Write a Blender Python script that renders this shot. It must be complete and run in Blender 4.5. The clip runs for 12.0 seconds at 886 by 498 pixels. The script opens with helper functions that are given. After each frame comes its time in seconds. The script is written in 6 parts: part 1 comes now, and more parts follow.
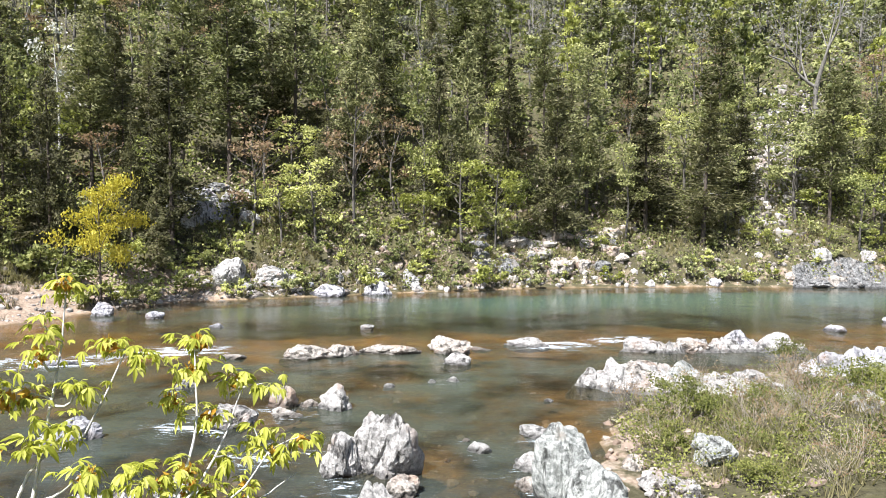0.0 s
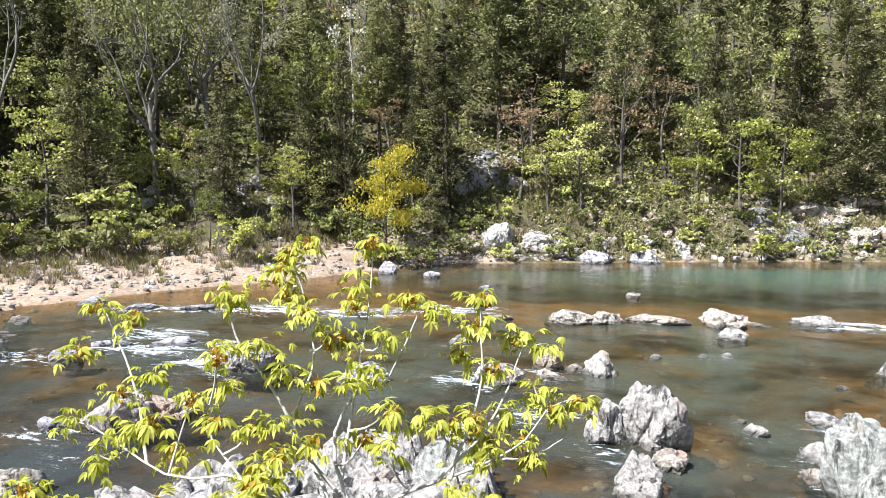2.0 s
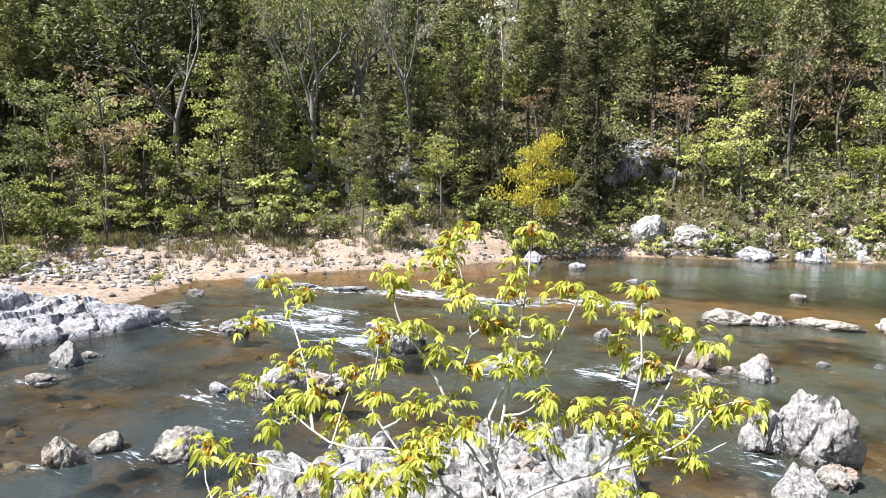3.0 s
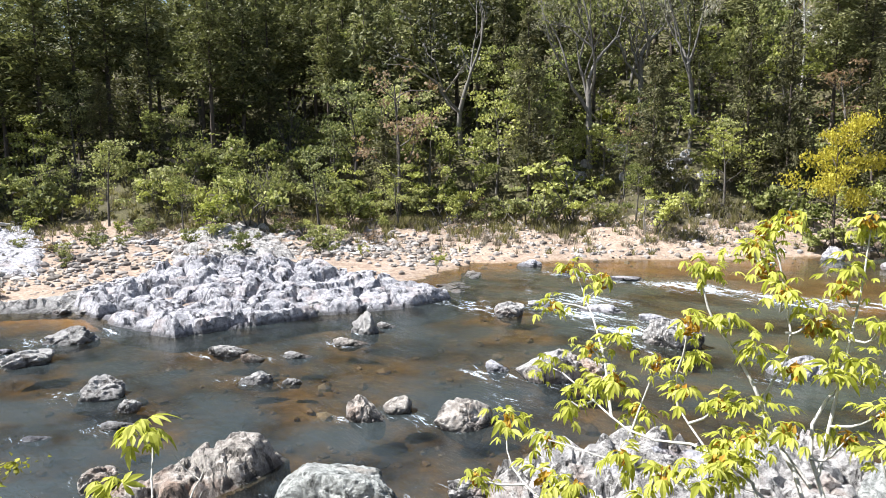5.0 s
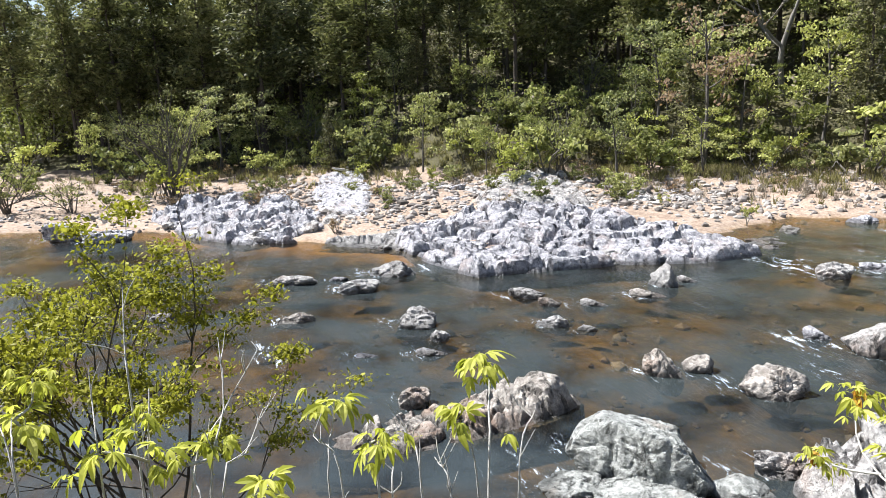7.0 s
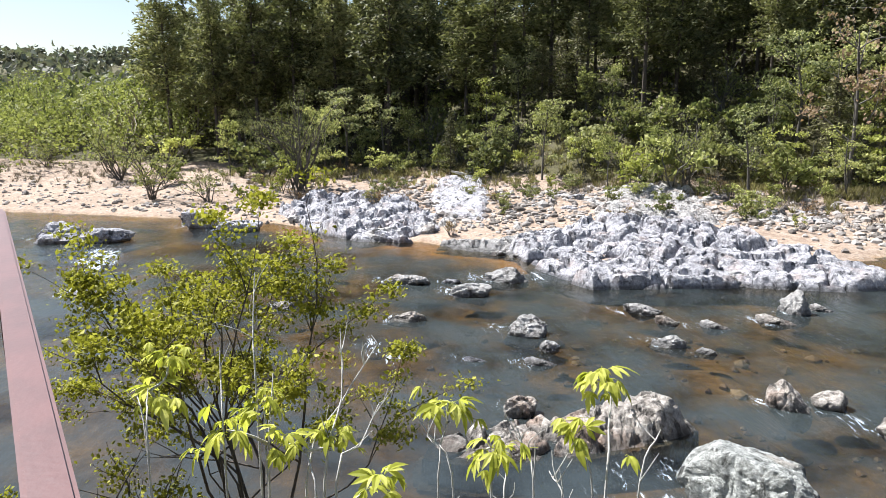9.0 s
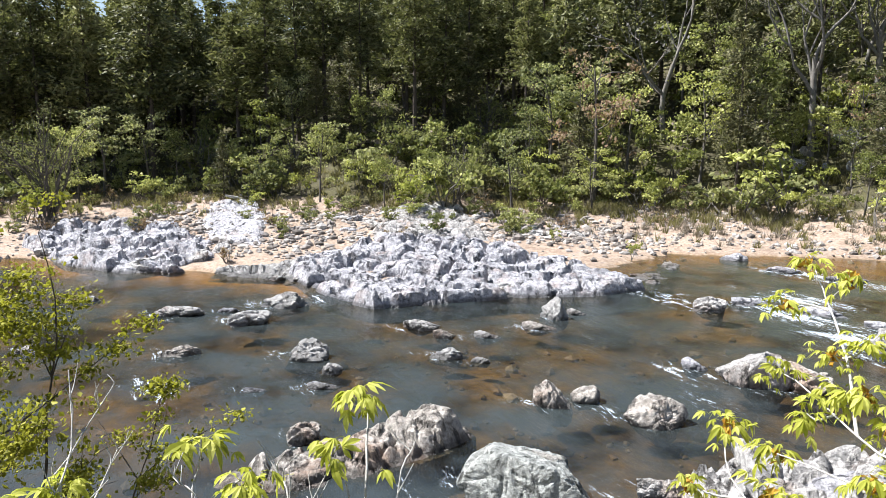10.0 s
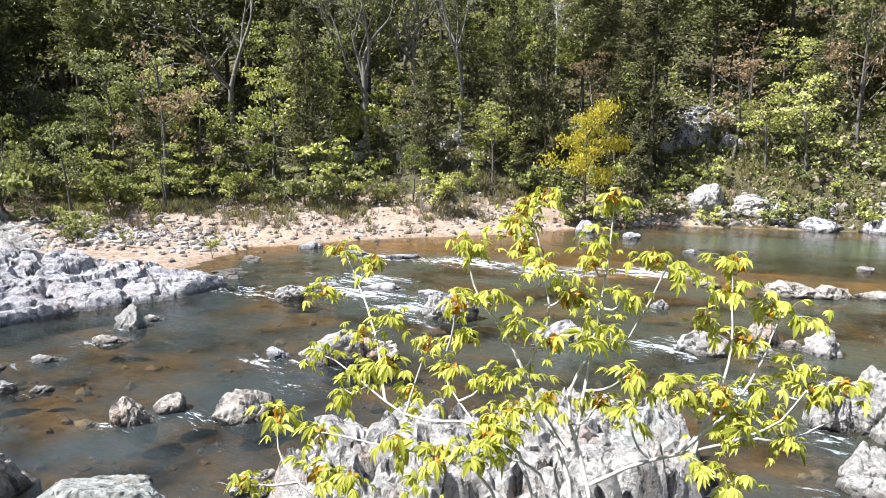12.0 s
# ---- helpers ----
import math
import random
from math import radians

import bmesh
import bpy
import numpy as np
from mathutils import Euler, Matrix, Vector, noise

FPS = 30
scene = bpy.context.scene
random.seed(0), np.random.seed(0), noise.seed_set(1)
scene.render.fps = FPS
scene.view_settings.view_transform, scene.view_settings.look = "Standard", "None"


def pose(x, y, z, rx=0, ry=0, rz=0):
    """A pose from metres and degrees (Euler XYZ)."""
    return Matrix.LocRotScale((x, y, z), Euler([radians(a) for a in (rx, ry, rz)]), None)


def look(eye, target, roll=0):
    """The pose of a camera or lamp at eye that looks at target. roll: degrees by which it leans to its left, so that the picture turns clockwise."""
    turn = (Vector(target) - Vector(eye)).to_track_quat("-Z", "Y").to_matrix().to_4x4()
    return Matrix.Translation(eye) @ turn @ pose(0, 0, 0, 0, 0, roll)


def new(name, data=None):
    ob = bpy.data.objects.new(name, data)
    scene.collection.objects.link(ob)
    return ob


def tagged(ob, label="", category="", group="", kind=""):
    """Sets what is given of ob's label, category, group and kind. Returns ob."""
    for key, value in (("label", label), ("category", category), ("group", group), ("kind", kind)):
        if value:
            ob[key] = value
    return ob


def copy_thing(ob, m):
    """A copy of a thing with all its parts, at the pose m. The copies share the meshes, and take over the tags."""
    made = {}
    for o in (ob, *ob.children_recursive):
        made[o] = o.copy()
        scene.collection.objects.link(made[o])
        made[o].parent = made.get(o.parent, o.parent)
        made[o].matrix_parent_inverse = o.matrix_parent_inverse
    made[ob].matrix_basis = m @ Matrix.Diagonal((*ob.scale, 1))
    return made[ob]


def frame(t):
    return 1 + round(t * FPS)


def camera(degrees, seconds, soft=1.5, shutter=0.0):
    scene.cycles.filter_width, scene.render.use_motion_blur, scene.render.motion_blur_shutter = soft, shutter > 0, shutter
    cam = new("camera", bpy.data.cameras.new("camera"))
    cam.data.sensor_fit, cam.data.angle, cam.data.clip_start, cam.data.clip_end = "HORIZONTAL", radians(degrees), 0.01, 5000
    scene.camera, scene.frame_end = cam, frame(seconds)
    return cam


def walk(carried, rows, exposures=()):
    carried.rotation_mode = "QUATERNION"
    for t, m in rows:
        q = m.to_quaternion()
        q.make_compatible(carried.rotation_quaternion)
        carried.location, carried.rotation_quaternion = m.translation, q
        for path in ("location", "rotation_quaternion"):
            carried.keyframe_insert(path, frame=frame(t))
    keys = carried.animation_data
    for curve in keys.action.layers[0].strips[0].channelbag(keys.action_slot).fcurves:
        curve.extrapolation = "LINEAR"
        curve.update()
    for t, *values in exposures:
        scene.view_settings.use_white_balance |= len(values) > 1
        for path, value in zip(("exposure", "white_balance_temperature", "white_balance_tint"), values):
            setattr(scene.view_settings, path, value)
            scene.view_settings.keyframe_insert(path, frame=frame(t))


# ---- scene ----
cam = camera(64.13, 12.0, soft=0.3)
walk(cam, [
    (0.0, pose(0.000, 0.000, 7.000, 86.98, -0.59, -2.23)),
    (0.5, pose(0.025, -0.014, 7.004, 86.60, -0.61, -1.86)),
    (1.0, pose(-0.001, 0.025, 6.999, 85.95, -0.44, 0.51)),
    (1.5, pose(-0.045, 0.002, 7.001, 84.99, -0.61, 7.83)),
    (2.0, pose(-0.095, -0.045, 6.998, 84.12, 0.04, 18.93)),
    (2.5, pose(-0.150, -0.079, 6.994, 83.57, -0.49, 27.40)),
    (2.7, pose(-0.163, -0.078, 6.987, 83.38, -0.49, 28.82)),
    (4.3, pose(-0.268, -0.171, 6.969, 83.16, -0.98, 40.45)),
    (4.5, pose(-0.271, -0.197, 6.970, 83.03, -0.82, 42.54)),
    (5.0, pose(-0.329, -0.261, 6.970, 82.17, 0.24, 52.22)),
    (5.5, pose(-0.380, -0.347, 6.955, 82.59, 1.13, 60.20)),
    (6.0, pose(-0.406, -0.374, 6.952, 80.81, 1.81, 65.82)),
    (6.5, pose(-0.425, -0.436, 6.934, 78.79, 2.11, 71.06)),
    (7.0, pose(-0.481, -0.410, 6.965, 78.41, 2.04, 75.63)),
    (7.5, pose(-0.526, -0.477, 6.991, 80.26, 1.24, 79.05)),
    (7.7, pose(-0.512, -0.484, 6.982, 80.41, 1.59, 82.81)),
    (8.5, pose(-0.550, -0.470, 6.950, 80.00, 0.70, 90.00)),
    (9.3, pose(-0.562, -0.435, 6.928, 79.05, -0.45, 79.49)),
    (9.5, pose(-0.564, -0.387, 6.921, 79.75, -0.69, 75.32)),
    (10.0, pose(-0.542, -0.306, 6.923, 80.90, -0.29, 67.67)),
    (10.5, pose(-0.544, -0.205, 6.905, 80.73, -0.31, 58.62)),
    (11.0, pose(-0.495, -0.105, 6.942, 80.77, -0.35, 48.17)),
    (11.5, pose(-0.438, -0.073, 6.948, 80.57, -0.21, 40.73)),
    (12.0, pose(-0.421, -0.022, 6.947, 80.63, -0.38, 34.63)),
])

# ---- light ----
SUN_AZ, SUN_EL = radians(219), radians(53)   # high, over the downstream side of the overlook
world = bpy.data.worlds.new("sky")
scene.world = world
world.use_nodes = True
wn = world.node_tree
sky = wn.nodes.new("ShaderNodeTexSky")
sky.sky_type, sky.sun_disc = "NISHITA", False
sky.sun_elevation, sky.sun_rotation = SUN_EL, SUN_AZ
sky.air_density, sky.dust_density, sky.ozone_density = 1.0, 1.2, 1.0
wn.nodes["Background"].inputs["Strength"].default_value = 0.055
wn.links.new(sky.outputs[0], wn.nodes["Background"].inputs["Color"])
sun = new("sun", bpy.data.lights.new("sun", "SUN"))
sun.data.energy, sun.data.angle, sun.data.color = 5.0, radians(0.5), (1.0, 0.99, 0.995)
sun_from = Vector((math.sin(SUN_AZ) * math.cos(SUN_EL), math.cos(SUN_AZ) * math.cos(SUN_EL), math.sin(SUN_EL)))
sun.matrix_world = look(sun_from * 200, (0, 0, 0))
scene.view_settings.exposure = 1.43


# ---- materials ----
def material(name):
    m = bpy.data.materials.new(name)
    m.use_nodes = True
    nt = m.node_tree
    nt.nodes.clear()
    out = nt.nodes.new("ShaderNodeOutputMaterial")
    return m, nt, out


def node(nt, kind, **kw):
    n = nt.nodes.new(kind)
    for k, val in kw.items():
        n.inputs[k.replace("_", " ")].default_value = val
    return n


def coords(nt, scale=(1, 1, 1), world_space=True):
    """Object coordinates, or world positions, scaled."""
    mp = nt.nodes.new("ShaderNodeMapping")
    mp.inputs["Scale"].default_value = scale
    if world_space:
        g = nt.nodes.new("ShaderNodeNewGeometry")
        nt.links.new(g.outputs["Position"], mp.inputs["Vector"])
    else:
        g = nt.nodes.new("ShaderNodeTexCoord")
        nt.links.new(g.outputs["Object"], mp.inputs["Vector"])
    return mp.outputs[0]


def noise_tex(nt, vec, scale, detail=4.0, rough=0.6, distort=0.0):
    n = node(nt, "ShaderNodeTexNoise", Scale=scale, Detail=detail, Roughness=rough, Distortion=distort)
    nt.links.new(vec, n.inputs["Vector"])
    return n.outputs["Fac"]


def ramp(nt, fac, stops):
    r = nt.nodes.new("ShaderNodeValToRGB")
    els = r.color_ramp.elements
    while len(els) < len(stops):
        els.new(0.5)
    for e, (p, c) in zip(els, stops):
        e.position = p
        e.color = (*c, 1) if isinstance(c, tuple) else (c, c, c, 1)
    nt.links.new(fac, r.inputs[0])
    return r.outputs[0]


def mix(nt, fac, a, b, mode="MIX"):
    m = nt.nodes.new("ShaderNodeMix")
    m.data_type, m.blend_type = "RGBA", mode
    for sock, val in ((0, fac), (6, a), (7, b)):
        if isinstance(val, (float, int)):
            m.inputs[sock].default_value = val
        elif isinstance(val, tuple):
            m.inputs[sock].default_value = (*val, 1)
        else:
            nt.links.new(val, m.inputs[sock])
    return m.outputs[2]


def math_node(nt, op, a, b=0.0, clamp=False):
    m = nt.nodes.new("ShaderNodeMath")
    m.operation, m.use_clamp = op, clamp
    for i, val in enumerate((a, b)):
        if isinstance(val, (float, int)):
            m.inputs[i].default_value = val
        else:
            nt.links.new(val, m.inputs[i])
    return m.outputs[0]


def bump(nt, height, strength, distance):
    b = node(nt, "ShaderNodeBump", Strength=strength, Distance=distance)
    nt.links.new(height, b.inputs["Height"])
    return b.outputs[0]


def attribute(nt, name):
    at = nt.nodes.new("ShaderNodeAttribute")
    at.attribute_name = name
    return at.outputs["Fac"]


def surface(nt, out, colour, rough=0.9, normal=None, spec=0.3):
    p = node(nt, "ShaderNodeBsdfPrincipled", Roughness=rough)
    p.inputs["Specular IOR Level"].default_value = spec
    if isinstance(colour, tuple):
        p.inputs["Base Color"].default_value = (*colour, 1)
    else:
        nt.links.new(colour, p.inputs["Base Color"])
    if normal is not None:
        nt.links.new(normal, p.inputs["Normal"])
    nt.links.new(p.outputs[0], out.inputs[0])
    return p


def rock_material(name, pale, mid, stain, dark, stain_at=0.62):
    m, nt, out = material(name)
    v = coords(nt)
    big = noise_tex(nt, v, 0.9, 5, 0.6)
    fine = noise_tex(nt, v, 7.0, 6, 0.7)
    speck = noise_tex(nt, v, 23.0, 4, 0.75)
    patch = noise_tex(nt, v, 2.4, 5, 0.65)
    col = mix(nt, ramp(nt, fine, [(0.36, 0.0), (0.60, 1.0)]), mid, pale)
    col = mix(nt, ramp(nt, patch, [(0.50, 0.0), (0.62, 0.6)]), col, mid)
    col = mix(nt, ramp(nt, big, [(stain_at - 0.08, 0.0), (stain_at + 0.08, 0.75)]), col, stain)
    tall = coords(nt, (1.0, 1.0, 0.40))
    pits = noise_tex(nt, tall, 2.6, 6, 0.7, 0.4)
    # Pits and veins sunk by the bump; crevice shade is put into their colour.
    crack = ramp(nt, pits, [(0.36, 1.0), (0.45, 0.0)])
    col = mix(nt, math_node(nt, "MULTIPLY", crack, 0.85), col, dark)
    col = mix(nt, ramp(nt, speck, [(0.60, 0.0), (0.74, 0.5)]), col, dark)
    rnd = nt.nodes.new("ShaderNodeObjectInfo")
    col = mix(nt, 0.5, col, ramp(nt, rnd.outputs["Random"], [(0.0, 0.78), (1.0, 1.0)]), "MULTIPLY")
    h = math_node(nt, "ADD", math_node(nt, "MULTIPLY", fine, 1.2), math_node(nt, "MULTIPLY", crack, -0.9))
    h = math_node(nt, "ADD", h, math_node(nt, "MULTIPLY", noise_tex(nt, tall, 3.4, 4, 0.6), 0.7))
    h = math_node(nt, "ADD", h, math_node(nt, "MULTIPLY", speck, 0.4))
    place = nt.nodes.new("ShaderNodeNewGeometry")
    xyz = nt.nodes.new("ShaderNodeSeparateXYZ")
    nt.links.new(place.outputs["Position"], xyz.inputs[0])
    line = math_node(nt, "SUBTRACT", xyz.outputs["Z"], math_node(nt, "MULTIPLY", pits, 0.30))
    wet = ramp(nt, math_node(nt, "ADD", line, 0.5), [(0.43, 1.0), (0.55, 0.0)])
    col = mix(nt, math_node(nt, "MULTIPLY", wet, 0.8), col, mix(nt, 1.0, col, (0.22, 0.22, 0.22), "MULTIPLY"))
    rough = math_node(nt, "SUBTRACT", 0.88, math_node(nt, "MULTIPLY", wet, 0.5))
    p = surface(nt, out, col, 0.88, bump(nt, h, 1.0, 0.15), 0.25)
    nt.links.new(rough, p.inputs["Roughness"])
    return m


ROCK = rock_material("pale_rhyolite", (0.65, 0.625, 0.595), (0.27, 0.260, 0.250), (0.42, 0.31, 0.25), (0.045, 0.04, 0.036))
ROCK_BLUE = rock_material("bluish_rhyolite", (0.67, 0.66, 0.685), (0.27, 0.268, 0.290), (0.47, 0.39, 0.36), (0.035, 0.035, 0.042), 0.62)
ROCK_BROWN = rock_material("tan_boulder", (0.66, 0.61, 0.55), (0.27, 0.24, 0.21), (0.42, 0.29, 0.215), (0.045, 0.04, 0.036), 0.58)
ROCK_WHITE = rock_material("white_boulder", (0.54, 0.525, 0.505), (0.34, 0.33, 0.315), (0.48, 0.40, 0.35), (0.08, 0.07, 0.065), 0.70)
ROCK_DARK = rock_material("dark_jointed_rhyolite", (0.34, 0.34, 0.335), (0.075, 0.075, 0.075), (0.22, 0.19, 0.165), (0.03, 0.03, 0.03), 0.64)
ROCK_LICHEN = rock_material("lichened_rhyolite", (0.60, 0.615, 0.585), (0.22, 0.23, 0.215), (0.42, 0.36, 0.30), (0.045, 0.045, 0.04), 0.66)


def stones_material(name, a, b, c):
    m, nt, out = material(name)
    g = nt.nodes.new("ShaderNodeNewGeometry")
    col = ramp(nt, g.outputs["Random Per Island"], [(0.0, a), (0.5, b), (1.0, c)])
    v = coords(nt)
    n = noise_tex(nt, v, 9.0, 4, 0.7)
    col = mix(nt, 0.6, col, ramp(nt, n, [(0.3, 0.45), (0.7, 1.0)]), "MULTIPLY")
    surface(nt, out, col, 0.9, bump(nt, n, 0.5, 0.03), 0.25)
    return m


STONES = stones_material("bank_stones", (0.12, 0.105, 0.092), (0.29, 0.26, 0.235), (0.48, 0.45, 0.415))
STONES_RED = stones_material("reddish_cobbles", (0.17, 0.12, 0.09), (0.28, 0.215, 0.17), (0.42, 0.36, 0.31))


def leaf_material(name, a, b, c, through_light=0.38):
    m, nt, out = material(name)
    g = nt.nodes.new("ShaderNodeNewGeometry")
    o = nt.nodes.new("ShaderNodeObjectInfo")
    f = math_node(nt, "ADD", math_node(nt, "MULTIPLY", g.outputs["Random Per Island"], 0.6), math_node(nt, "MULTIPLY", o.outputs["Random"], 0.4))
    col = ramp(nt, f, [(0.1, a), (0.5, b), (0.9, c)])
    p = node(nt, "ShaderNodeBsdfPrincipled", Roughness=0.55)
    p.inputs["Specular IOR Level"].default_value = 0.12
    t = nt.nodes.new("ShaderNodeBsdfTranslucent")
    nt.links.new(col, p.inputs["Base Color"])
    nt.links.new(mix(nt, 1.0, col, (0.95, 1.0, 0.7), "MULTIPLY"), t.inputs["Color"])
    ms = nt.nodes.new("ShaderNodeMixShader")
    ms.inputs[0].default_value = through_light
    nt.links.new(p.outputs[0], ms.inputs[1])
    nt.links.new(t.outputs[0], ms.inputs[2])
    nt.links.new(ms.outputs[0], out.inputs[0])
    return m


LEAF_PINE = leaf_material("pine_needles", (0.042, 0.046, 0.018), (0.140, 0.148, 0.064), (0.318, 0.312, 0.155), 0.30)
LEAF_CEDAR = leaf_material("cedar_scales", (0.028, 0.027, 0.011), (0.098, 0.098, 0.048), (0.220, 0.208, 0.110), 0.28)
LEAF_GREEN = leaf_material("young_leaves", (0.080, 0.098, 0.028), (0.255, 0.275, 0.100), (0.545, 0.535, 0.240))
LEAF_LIME = leaf_material("lime_leaves", (0.188, 0.208, 0.042), (0.370, 0.385, 0.115), (0.575, 0.570, 0.240))
LEAF_OLIVE = leaf_material("olive_leaves", (0.060, 0.078, 0.030), (0.222, 0.238, 0.100), (0.465, 0.460, 0.220))
LEAF_YELLOW = leaf_material("golden_leaves", (0.330, 0.280, 0.040), (0.540, 0.470, 0.080), (0.700, 0.630, 0.170))
LEAF_RED = leaf_material("reddish_buds", (0.20, 0.125, 0.080), (0.27, 0.185, 0.120), (0.34, 0.27, 0.165))
LEAF_GREY = leaf_material("grey_buds", (0.12, 0.115, 0.098), (0.21, 0.205, 0.180), (0.32, 0.315, 0.275))
LEAF_BUDS = leaf_material("pale_tan_buds", (0.18, 0.17, 0.125), (0.32, 0.31, 0.235), (0.47, 0.455, 0.36))
LEAF_WHITE = leaf_material("white_blossom", (0.42, 0.42, 0.38), (0.52, 0.51, 0.47), (0.60, 0.59, 0.54))
LEAF_BUCKEYE = leaf_material("buckeye_leaves", (0.230, 0.250, 0.030), (0.455, 0.465, 0.080), (0.670, 0.660, 0.190), 0.50)
BUD_SCALE = leaf_material("orange_bud_scales", (0.28, 0.13, 0.02), (0.42, 0.22, 0.03), (0.52, 0.33, 0.06), 0.4)
LEAF_FINE = leaf_material("small_olive_yellow_leaves", (0.100, 0.103, 0.014), (0.260, 0.255, 0.034), (0.460, 0.435, 0.080))
LEAF_SAGE = leaf_material("sage_leaves", (0.092, 0.110, 0.045), (0.205, 0.215, 0.085), (0.367, 0.365, 0.165))
LEAF_WILLOW = leaf_material("willow_leaves", (0.130, 0.150, 0.040), (0.250, 0.270, 0.085), (0.400, 0.405, 0.170))
LEAF_NEAR = leaf_material("near_bank_leaves", (0.055, 0.065, 0.018), (0.150, 0.165, 0.045), (0.310, 0.315, 0.100))
# grey of bare woods, with the haze of distance mixed into the colour
LEAF_RIDGE = leaf_material("haze_greyed_spring_woods", (0.13, 0.12, 0.10), (0.18, 0.18, 0.14), (0.22, 0.25, 0.15), 0.2)
GRASS = leaf_material("bank_grass", (0.110, 0.108, 0.045), (0.230, 0.205, 0.100), (0.380, 0.330, 0.200), 0.50)
DRY = leaf_material("dry_twigs", (0.16, 0.13, 0.10), (0.26, 0.22, 0.17), (0.36, 0.32, 0.25), 0.1)


def bark_material(name, a, b, scale=14.0):
    m, nt, out = material(name)
    v = coords(nt, (1, 1, 0.25))
    n = noise_tex(nt, v, scale, 5, 0.7)
    surface(nt, out, ramp(nt, n, [(0.3, a), (0.7, b)]), 0.9, bump(nt, n, 0.7, 0.02), 0.2)
    return m


BARK_DARK = bark_material("dark_bark", (0.045, 0.035, 0.028), (0.12, 0.10, 0.085))
BARK_GREY = bark_material("grey_bark", (0.055, 0.048, 0.042), (0.16, 0.148, 0.13))
BARK_ASH = bark_material("ash_grey_bark", (0.075, 0.068, 0.060), (0.26, 0.245, 0.22))
BARK_TWIG = bark_material("tan_twig_bark", (0.17, 0.14, 0.11), (0.38, 0.34, 0.28), 30.0)
BARK_PALE = bark_material("pale_bark", (0.34, 0.32, 0.29), (0.56, 0.54, 0.50), 30.0)
DRIFTWOOD = bark_material("bleached_driftwood", (0.42, 0.39, 0.35), (0.68, 0.65, 0.60))


def ground_material():
    m, nt, out = material("bank_ground")
    v = coords(nt)
    fine = noise_tex(nt, v, 5.0, 6, 0.75)
    mid = noise_tex(nt, v, 0.7, 5, 0.65)
    broad = noise_tex(nt, v, 0.12, 3, 0.6)
    sand = ramp(nt, fine, [(0.28, (0.14, 0.100, 0.072)), (0.5, (0.34, 0.262, 0.200)), (0.75, (0.50, 0.425, 0.350))])
    grit = noise_tex(nt, v, 1.6, 6, 0.75)
    sand = mix(nt, ramp(nt, grit, [(0.50, 0.0), (0.60, 0.65)]), sand, (0.22, 0.155, 0.115))
    sand = mix(nt, ramp(nt, grit, [(0.36, 0.6), (0.44, 0.0)]), sand, (0.34, 0.32, 0.31))
    litter = ramp(nt, fine, [(0.25, (0.035, 0.028, 0.016)), (0.5, (0.072, 0.066, 0.038)), (0.8, (0.14, 0.125, 0.085))])
    litter = mix(nt, ramp(nt, mid, [(0.43, 0.0), (0.58, 0.75)]), litter, (0.105, 0.098, 0.045))
    bed = ramp(nt, mid, [(0.25, (0.07, 0.055, 0.035)), (0.5, (0.25, 0.175, 0.10)), (0.78, (0.45, 0.30, 0.16))])
    bed = mix(nt, 0.7, bed, ramp(nt, fine, [(0.3, 0.35), (0.7, 1.0)]), "MULTIPLY")
    gold = ramp(nt, mid, [(0.25, (0.24, 0.13, 0.055)), (0.6, (0.42, 0.255, 0.115)), (0.8, (0.54, 0.37, 0.19))])
    bed = mix(nt, attribute(nt, "shallow"), bed, gold)
    sandy = math_node(nt, "ADD", attribute(nt, "sandy"), math_node(nt, "MULTIPLY", math_node(nt, "SUBTRACT", mid, 0.5), 1.2))
    col = mix(nt, ramp(nt, sandy, [(0.40, 0.0), (0.55, 1.0)]), litter, sand)
    col = mix(nt, attribute(nt, "under_water"), col, bed)
    col = mix(nt, 0.35, col, ramp(nt, broad, [(0.35, 0.6), (0.65, 1.0)]), "MULTIPLY")
    surface(nt, out, col, 0.95, bump(nt, fine, 0.7, 0.12), 0.15)
    return m


GROUND = ground_material()


